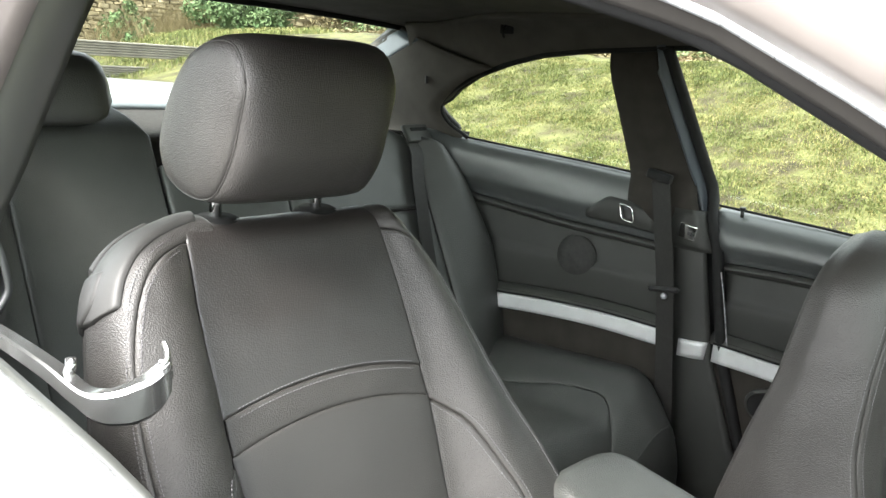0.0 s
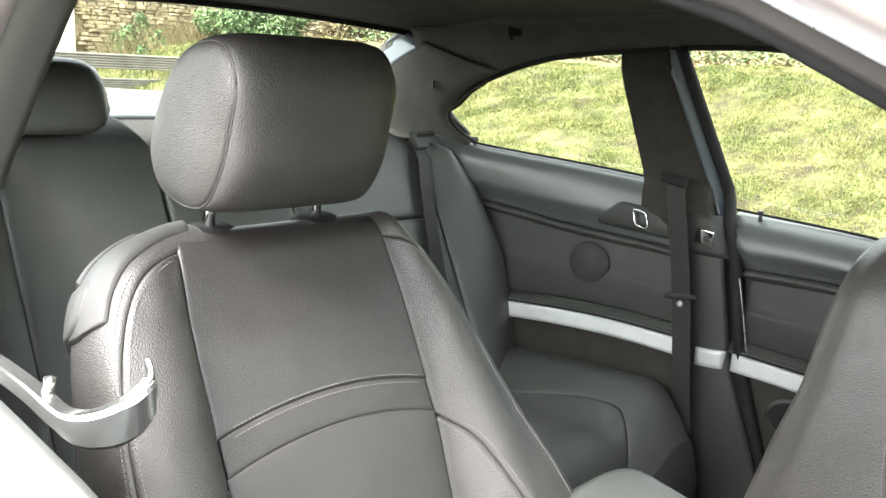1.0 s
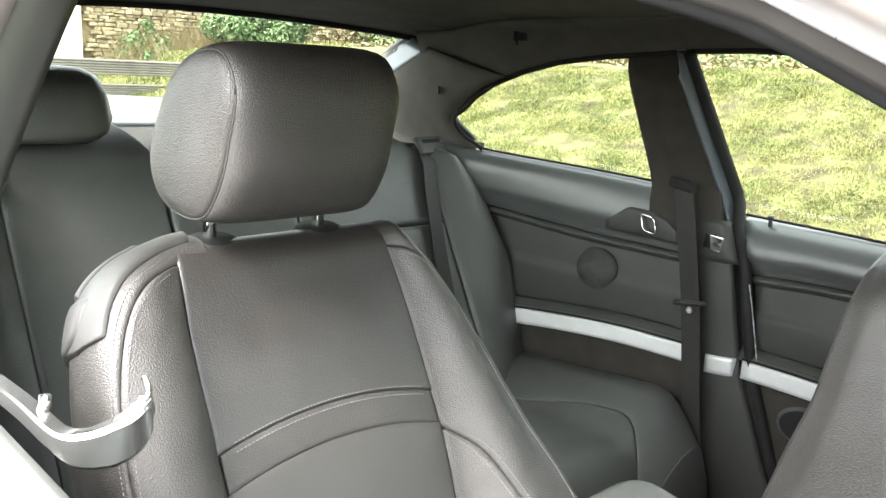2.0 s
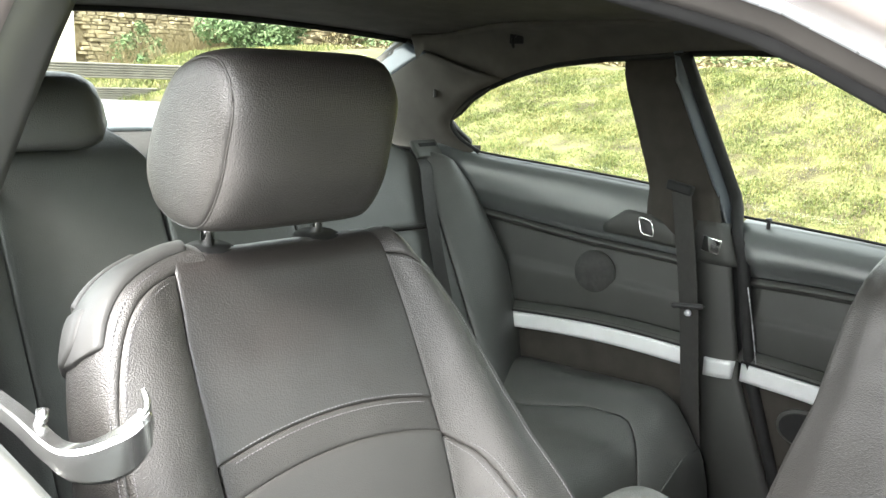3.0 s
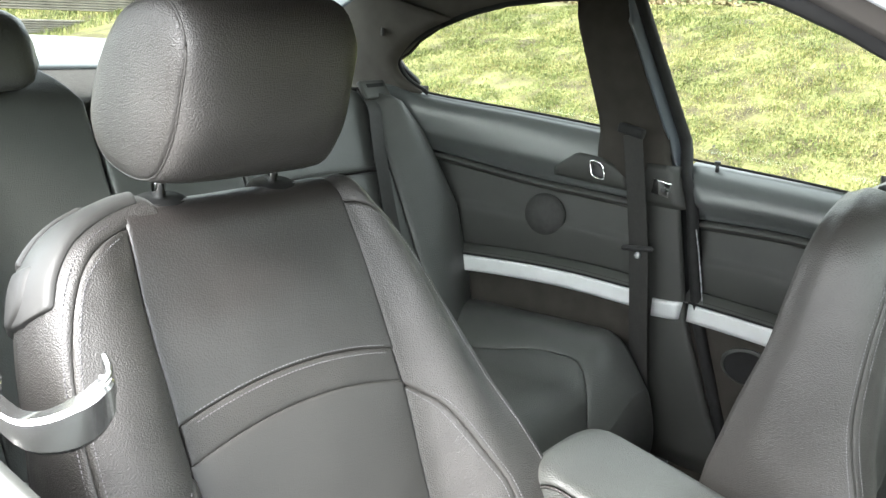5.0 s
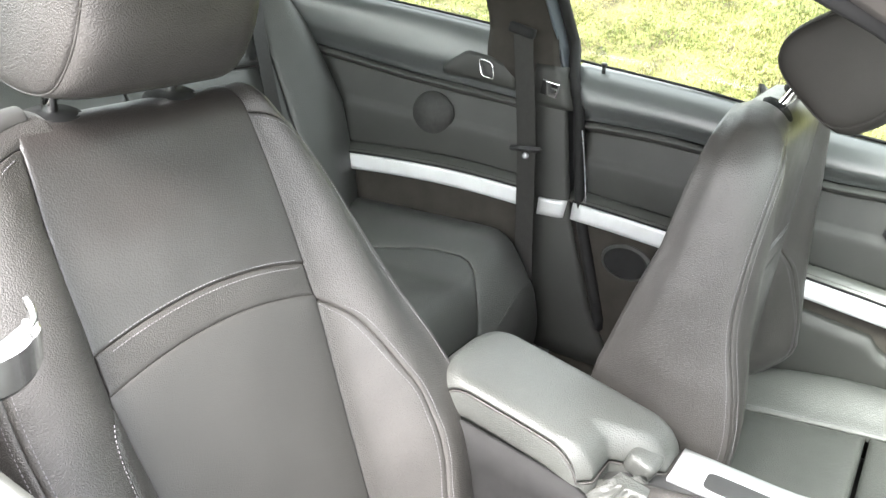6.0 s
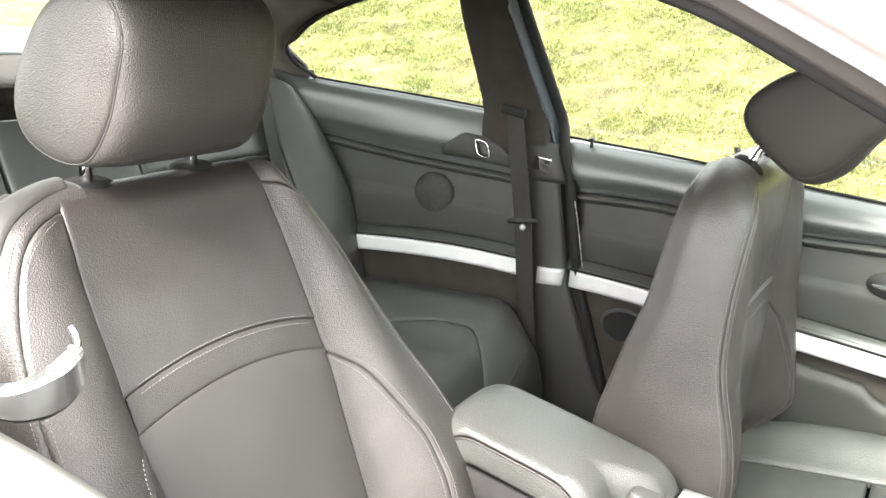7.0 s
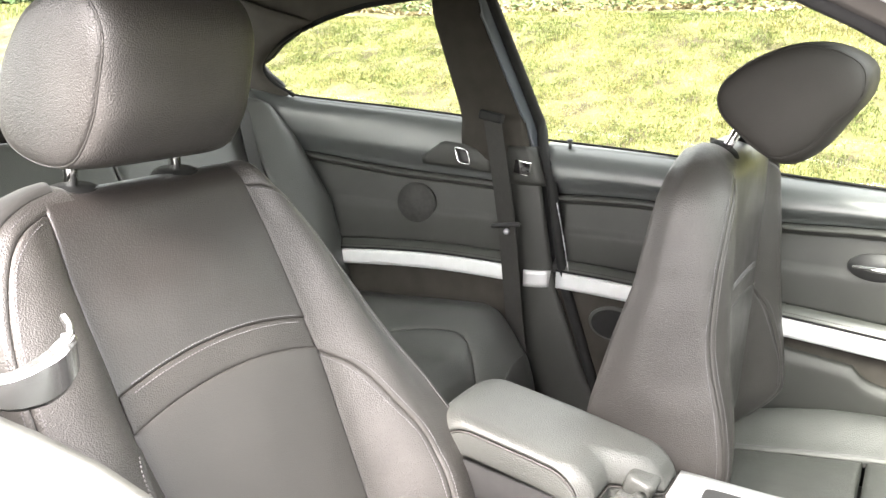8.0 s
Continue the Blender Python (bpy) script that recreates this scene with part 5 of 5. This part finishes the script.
pin = thing("lock_pin", "small black door lock pin on the sill", "lock pin")
tube("pin", [at_side(0.129, 0.925, 0.016), at_side(0.129, 0.940, 0.016)], 0.0038, PLASTIC, pin, sides=12)
tube("head", [at_side(0.129, 0.940, 0.016), at_side(0.129, 0.946, 0.016)], 0.0062, PLASTIC, pin, sides=12)


def door_pull():
    h = disc("door_handle", 0.752, 0.742, 0.030, 0.028, 0.006, PLASTIC, door_left, "chrome inner handle in a dark recess", squash=1.9)
    tube("lever", spline([at_side(y, 0.747 - 0.03 * abs(y - 0.70), 0.048 + 0.012 * math.sin(max(0, min(1, (y - 0.69) / 0.14)) * math.pi)) for y in np.linspace(0.71, 0.83, 8)], 24), [0.003 + 0.0035 * math.sin(math.pi * k / 23) for k in range(24)], CHROME, h, "chrome handle lever", sides=10)
    return h


door_pull()


def door_pocket():
    h = thing("door_pocket", "dark oval recess low in the car door", "door pocket")
    disc("rim", 0.252, 0.550, 0.040, 0.040, 0.010, VINYL, h, squash=1.45)
    disc("cloth", 0.252, 0.550, 0.0455, 0.034, 0.003, RUBBER, h, "black recess floor", squash=1.45).data.shade_flat()
    return h


door_pocket()


def coat_hook():
    h = thing("coat_hook", "small dark coat hook on the roof frame", "coat hook")
    box("plate", (0.010, 0.030, 0.024), (-0.494, -0.378, 1.286), RUBBER, h, bevel=0.003, turn=Matrix.Rotation(radians(25), 3, "Z"))
    tube("hook", spline([(-0.490, -0.378, 1.292), (-0.478, -0.374, 1.286), (-0.474, -0.372, 1.274), (-0.480, -0.374, 1.266)], 12), 0.0032, RUBBER, h, sides=8)
    return h


coat_hook()


def pillar_cap():
    c = thing("trim_cap", "small dark cap on the rear pillar", "trim cap")
    box("cap", (0.006, 0.022, 0.018), (-0.474, -0.606, 1.163), PLASTIC, c, bevel=0.002, turn=Matrix.Rotation(radians(-40), 3, "Z"))
    return c


pillar_cap()


# ---- outside: ground, grass bank, rail, wall, bushes ----
def ground_z(x, y):
    d = -1.7 - x
    z = 0.0
    if d > 0:
        z = 0.372 * d if d > 0.6 else 0.372 * d * d / 1.2 + 0.0
        if d > 0.6:
            z -= 0.372 * 0.3
        lim = 1.42
        if z > lim - 0.25:
            z = lim - 0.25 * math.exp(-(z - lim + 0.25) / 0.25)
    z += min(4.0, 0.42 * max(0.0, d - 5.6)) * smooth01((y + 8.5) / 2.0)
    z += 0.45 * smooth01((-y - 3.5) / 5.0) * (1 - 0.5 * smooth01(d / 3))
    if -9 < x < 4 and -14 < y < 6 and d > 0.2:
        z += 0.05 * noise.noise(Vector((x * 0.9, y * 0.9, 0))) + 0.02 * noise.noise(Vector((x * 3, y * 3, 2)))
    return z


def axis_steps(near, far, fine, coarse):
    a = list(np.arange(-near, near + 1e-6, fine))
    s, out = near, []
    step = fine
    while s < far:
        step *= coarse
        s += step
        out.append(s)
    return [-v for v in reversed(out)] + a + out


def grass_material(name, colours, bump=0.0, ground=False):
    m = bpy.data.materials.new(name)
    m.use_nodes = True
    nt = m.node_tree
    b = nt.nodes["Principled BSDF"]
    b.inputs["Roughness"].default_value = 0.75
    b.inputs["Specular IOR Level"].default_value = 0.25
    ramp = nt.nodes.new("ShaderNodeValToRGB")
    for k, c in enumerate(colours):
        e = ramp.color_ramp.elements[k] if k < 2 else ramp.color_ramp.elements.new(k / (len(colours) - 1))
        e.position = k / (len(colours) - 1)
        e.color = (*c, 1)
    co = nt.nodes.new("ShaderNodeTexCoord")
    n1 = nt.nodes.new("ShaderNodeTexNoise")
    n1.inputs["Scale"].default_value, n1.inputs["Detail"].default_value = (5.0, 8) if ground else (1.6, 4)
    nt.links.new(co.outputs["Object"], n1.inputs["Vector"])
    geo = nt.nodes.new("ShaderNodeNewGeometry")
    mix = nt.nodes.new("ShaderNodeMath")
    mix.operation = "MULTIPLY_ADD"
    mix.inputs[1].default_value = 0.0 if ground else 0.55
    nt.links.new(geo.outputs["Random Per Island"], mix.inputs[0])
    sub = nt.nodes.new("ShaderNodeMapRange")
    sub.inputs[1].default_value, sub.inputs[2].default_value = 0.3, 0.7
    sub.inputs[3].default_value, sub.inputs[4].default_value = (0.0, 1.0) if ground else (0.0, 0.45)
    nt.links.new(n1.outputs["Fac"], sub.inputs[0])
    nt.links.new(sub.outputs[0], mix.inputs[2])
    nt.links.new(mix.outputs[0], ramp.inputs[0])
    nt.links.new(ramp.outputs[0], b.inputs["Base Color"])
    if bump:
        n2 = nt.nodes.new("ShaderNodeTexNoise")
        n2.inputs["Scale"].default_value, n2.inputs["Detail"].default_value = 60, 6
        nt.links.new(co.outputs["Object"], n2.inputs["Vector"])
        bp = nt.nodes.new("ShaderNodeBump")
        bp.inputs["Strength"].default_value, bp.inputs["Distance"].default_value = bump, 0.03
        nt.links.new(n2.outputs["Fac"], bp.inputs["Height"])
        nt.links.new(bp.outputs[0], b.inputs["Normal"])
    return m


TURF = grass_material("mossy_turf", [(0.030, 0.024, 0.012), (0.060, 0.052, 0.020), (0.10, 0.10, 0.034), (0.14, 0.13, 0.05)], 0.9, True)
BLADES = grass_material("grass_blades", [(0.032, 0.026, 0.011), (0.056, 0.074, 0.020), (0.112, 0.124, 0.036), (0.18, 0.160, 0.060), (0.28, 0.23, 0.13)])
ASPHALT = material("asphalt", (0.05, 0.05, 0.05), 0.9, vary=0.3, scale=6, grain=300, bump=0.6, bump_scale=400)
STEEL = material("weathered_galvanised_steel", (0.17, 0.155, 0.13), 0.6, metal=0.3, vary=0.2, scale=5)
STONE = material("sandstone", (0.30, 0.235, 0.13), 0.9, vary=0.3, scale=6, grain=40, bump=0.8, bump_scale=60, random=0.28, alt=(0.38, 0.31, 0.19))
MORTAR = material("earth_mortar", (0.24, 0.19, 0.11), 0.95, vary=0.3, scale=12, bump=0.8, bump_scale=80)
RENDER_WALL = material("cream_render", (0.66, 0.60, 0.47), 0.9, vary=0.1, scale=3, bump=0.3, bump_scale=90)
LEAF = grass_material("bush_leaves", [(0.035, 0.06, 0.022), (0.06, 0.10, 0.036), (0.10, 0.14, 0.06), (0.16, 0.20, 0.10)])
DRY_LEAF = grass_material("dry_leaves", [(0.06, 0.045, 0.02), (0.11, 0.085, 0.04), (0.16, 0.13, 0.07), (0.24, 0.21, 0.15)])
REED = grass_material("dry_stems", [(0.10, 0.075, 0.035), (0.18, 0.14, 0.07), (0.28, 0.23, 0.13)])
BARK = material("bark", (0.07, 0.05, 0.035), 0.9, vary=0.3, scale=20, bump=0.7, bump_scale=80)


def ground():
    xs = axis_steps(10, 900, 0.25, 1.35)
    ys = axis_steps(14, 900, 0.25, 1.35)
    verts = [(x, y, ground_z(x, y)) for x in xs for y in ys]
    ob = join("ground", verts, [tuple(reversed(f)) for f in grid_faces(len(xs), len(ys))][::1], TURF)
    ob.data.flip_normals() if ob.data.polygons[0].normal.z < 0 else None
    tagged(ob, "rough grassy ground rising to a bank", "ground", kind="structure")
    verts = [(x, y, 0.012 + 0.45 * smooth01((-y - 3.5) / 5.0)) for x in np.linspace(-1.55, 6.5, 12) for y in np.linspace(-8.0, 60, 60)]
    ob = join("road", verts, grid_faces(12, 60), ASPHALT)
    ob.data.flip_normals() if ob.data.polygons[0].normal.z < 0 else None
    tagged(ob, "dark asphalt lay-by under the car", "road", kind="structure")


ground()


def blades(name, count, area, length, mat, label, category, lean=0.7, width=0.0035, clump=0.55, seed=3, tall=1.0):
    """Short grass: many bent, tapering blades in clumps."""
    rng = np.random.default_rng(seed)
    x0, x1, y0, y1 = area
    verts, faces = [], []
    done = 0
    while done < count:
        n = 4000
        px, py = rng.uniform(x0, x1, n), rng.uniform(y0, y1, n)
        for x, y in zip(px, py):
            k = noise.noise(Vector((x * 3.1, y * 3.1, 5))) + 0.6 * noise.noise(Vector((x * 9, y * 9, 8)))
            if k < rng.uniform(-clump - 0.5, 0.25):
                continue
            z = ground_z(x, y)
            a = 2.2 * math.pi * noise.noise(Vector((x * 2.2, y * 2.2, 1))) + rng.normal(0, 2.0)
            l = length * rng.uniform(0.45, 1.25) * (1 + 0.9 * max(0, k))
            f = rng.uniform(0.15, lean)
            dx, dy = math.cos(a), math.sin(a)
            sx, sy = -dy * width * rng.uniform(0.7, 1.5), dx * width
            m = (x + dx * l * f * 0.35, y + dy * l * f * 0.35, z + l * 0.62 * tall)
            t = (x + dx * l * f * 1.1, y + dy * l * f * 1.1, z + l * (1.05 - 0.45 * f) * tall)
            b = len(verts)
            verts += [(x - sx, y - sy, z - 0.01), (x + sx, y + sy, z - 0.01), (m[0] + sx * 0.8, m[1] + sy * 0.8, m[2]), (m[0] - sx * 0.8, m[1] - sy * 0.8, m[2]), t]
            faces += [(b, b + 1, b + 2, b + 3), (b + 3, b + 2, b + 4)]
            done += 1
            if done >= count:
                break
    ob = join(name, verts, faces, mat, smooth=False)
    return tagged(ob, label, category, kind="stuff")


blades("grass", 215000, (-6.2, -2.3, -5.2, 2.4), 0.034, BLADES, "short yellow-green winter grass on the bank", "grass", width=0.0026, lean=1.5, clump=0.3, tall=0.6)
blades("grass", 60000, (-12, -1.5, -13.5, -8.6), 0.055, BLADES, "longer grass behind the road rail", "grass", seed=9, width=0.004)


def guard_rail():
    g = thing("guard_rail", "two-beam ribbed metal guard rail on posts", "guard rail")
    for z0, h in ((1.125, 0.175), (0.87, 0.15)):
        prof = []
        n = 6
        for k in range(n):
            z = z0 + h * k / n
            prof += [(0.0, z), (0.022, z + h / n * 0.25), (0.022, z + h / n * 0.72), (0.0, z + h / n * 0.97)]
        prof += [(-0.02, z0 + h), (-0.02, z0)]
        verts, faces = [], []
        xs = np.linspace(-7.5, 6, 10)
        m = len(prof)
        for x in xs:
            verts += [(x, -9.0 + d + 0.02 * x, z) for d, z in prof]
        for i in range(len(xs) - 1):
            for j in range(m):
                a, b = i * m + j, i * m + (j + 1) % m
                faces.append((a, b, b + m, a + m))
        faces += [tuple(range(m)), tuple(reversed(range((len(xs) - 1) * m, len(xs) * m)))]
        join("beam", verts, faces, STEEL, g, "ribbed grey beam", smooth=False)
    for x in np.arange(-7, 6, 2.0):
        box("post", (0.08, 0.10, 0.9), (x, -9.09 + 0.02 * x, 0.80), STEEL, g, "grey rail post", bevel=0.01)
    return g


guard_rail()


def stone_wall():
    w = thing("stone_wall", "old rubble wall of tan sandstone", "stone wall")
    y = -12.6
    verts, faces = [], []
    core = box("core", (14.0, 0.5, 3.0), (-9.5, y - 0.3, 2.0), MORTAR, w, "earthy joints of the wall", bevel=0.03)
    rng = random.Random(5)
    shapes = []
    for k in range(9):
        bm = bmesh.new()
        bmesh.ops.create_cube(bm, size=1)
        for v in bm.verts:
            v.co += Vector((rng.uniform(-0.10, 0.10), rng.uniform(-0.1, 0.1), rng.uniform(-0.12, 0.12)))
        bmesh.ops.bevel(bm, geom=list(bm.edges), offset=0.10, segments=1, affect="EDGES")
        bmesh.ops.triangulate(bm, faces=bm.faces)
        me = bpy.data.meshes.new("stone")
        bm.to_mesh(me)
        bm.free()
        me.materials.append(STONE)
        shapes.append(me)
    z, made, rest = 0.95, 0, []
    while z < 2.7:
        h = rng.uniform(0.04, 0.075)
        x = -4.35 - rng.uniform(0, 0.2)
        while x > -13.4:
            l = rng.uniform(0.07, 0.22)
            at, size = (x - l / 2, y - 0.06 + rng.uniform(-0.03, 0.03), z + h / 2), (l * 0.97, 0.28, h * 0.94)
            if made < 300 and 1.30 < z < 2.0 and x > -9.5:
                ob = new("stone", rng.choice(shapes))
                ob.parent = w
                ob.location, ob.scale = at, size
                made += 1
            else:
                rest.append((rng.choice(shapes), at, size))
            x -= l
        z += h
    verts, faces = [], []
    for me, at, size in rest:
        k = len(verts)
        verts += [tuple(at[i] + v.co[i] * size[i] for i in range(3)) for v in me.vertices]
        faces += [tuple(k + i for i in p.vertices) for p in me.polygons]
    join("stonework", verts, faces, STONE, w, smooth=False)["kind"] = "stuff"
    return w


def leaf_mass(name, centre, size, count, leaf, mat, parent=None, label="", seed=1):
    """Many small leaves in clumps within an uneven ball."""
    rng = np.random.default_rng(seed)
    verts, faces = [], []
    lumps = [(rng.normal(0, 0.42, 3), rng.uniform(0.25, 0.5)) for _ in range(26)]
    for _ in range(count):
        c, r = lumps[rng.integers(len(lumps))]
        d = rng.normal(0, 1, 3)
        d /= np.linalg.norm(d)
        p = np.array(centre) + (c + d * r * rng.uniform(0.5, 1.05)) * np.array(size)
        n = d + rng.normal(0, 0.6, 3)
        n /= np.linalg.norm(n)
        a = np.cross(n, rng.normal(0, 1, 3))
        a /= np.linalg.norm(a)
        b = np.cross(n, a)
        s = leaf * rng.uniform(0.6, 1.4)
        k = len(verts)
        verts += [p - a * s, p - b * s * 0.45 + n * s * 0.12, p + a * s, p + b * s * 0.45 + n * s * 0.12]
        faces += [(k, k + 1, k + 2), (k, k + 2, k + 3)]
    return join(name, verts, faces, mat, parent, label, smooth=False)


def bush(centre, size, count, leaf, seed, mat=None, label="dense green bush before the stone wall"):
    b = thing("bush", label, "bush", at=(0, 0, 0))
    rng = random.Random(seed)
    base = Vector((centre[0], centre[1], ground_z(centre[0], centre[1])))
    for k in range(5):
        tip = Vector(centre) + Vector((rng.uniform(-0.5, 0.5) * size[0], rng.uniform(-0.4, 0.4) * size[1], rng.uniform(0, 0.5) * size[2]))
        mid = base.lerp(tip, 0.5) + Vector((rng.uniform(-0.1, 0.1), 0, 0.05))
        tube("branch", spline([base, mid, tip], 8), [0.03 - 0.003 * i for i in range(8)], BARK, b, sides=6)
    leaf_mass("crown", centre, size, count, leaf, mat or LEAF, b, "green leaves", seed)
    return b


bush((-7.1, -11.6, 2.0), (1.05, 0.6, 0.75), 9000, 0.045, 2)
bush((-5.1, -12.0, 1.55), (0.35, 0.3, 0.4), 2200, 0.04, 4)
bush((-9.4, -12.2, 1.9), (0.9, 0.3, 0.5), 2600, 0.045, 6, DRY_LEAF, "brown withered shrub before the wall")
bush((-10.8, -11.4, 2.2), (0.8, 0.6, 0.6), 4000, 0.05, 8)


def reeds():
    rng = np.random.default_rng(12)
    verts, faces = [], []
    for _ in range(900):
        x, y = rng.uniform(-6.6, -4.5), rng.uniform(-12.3, -11.6)
        z = ground_z(x, y)
        l, a = rng.uniform(0.15, 0.6), rng.uniform(0, 2 * math.pi)
        dx, dy = math.cos(a) * l * 0.75, math.sin(a) * l * 0.4
        b = len(verts)
        verts += [(x - 0.005, y, z), (x + 0.005, y, z), (x + dx, y + dy, z + l)]
        faces.append((b, b + 1, b + 2))
    ob = join("reed", verts, faces, REED, smooth=False)
    tagged(ob, "dry straw-coloured stems at the wall foot", "dry stems", kind="stuff")


reeds()


def house():
    h = thing("house", "cream rendered building end beside the wall", "house")
    box("wall", (5.0, 6.0, 5.0), (-1.83, -15.5, 2.9), RENDER_WALL, h, "cream rendered wall", bevel=0.02)
    return h


house()


def litter():
    """Dead leaves and ivy on the crest of the bank."""
    rng = np.random.default_rng(7)
    for mat, count, name, label, lo, hi, lift in ((DRY_LEAF, 9000, "leaf_litter", "dead brown leaves along the bank's crest", -7.6, -6.5, 0.02), (LEAF, 5000, "ivy", "low green ivy on the bank's crest", -7.8, -6.7, 0.10)):
        verts, faces = [], []
        while len(faces) < count * 2:
            x, y = rng.uniform(lo, hi), rng.uniform(-9, 4)
            if noise.noise(Vector((x * 1.4, y * 1.1, 3))) + (-(x + 5.8)) * 0.6 < rng.uniform(0.0, 0.5):
                continue
            p = np.array([x, y, ground_z(x, y) + rng.uniform(0.0, lift * 2)])
            n = np.array([rng.normal(0, 0.5), rng.normal(0, 0.5), 1.0])
            n /= np.linalg.norm(n)
            a = np.cross(n, rng.normal(0, 1, 3))
            a /= np.linalg.norm(a)
            b = np.cross(n, a)
            s = rng.uniform(0.015, 0.038)
            k = len(verts)
            verts += [p - a * s, p - b * s * 0.6 + n * s * 0.2, p + a * s, p + b * s * 0.6 + n * s * 0.2]
            faces += [(k, k + 1, k + 2), (k, k + 2, k + 3)]
        tagged(join(name, verts, faces, mat, smooth=False), label, "leaves", kind="stuff")


litter()
stone_wall()
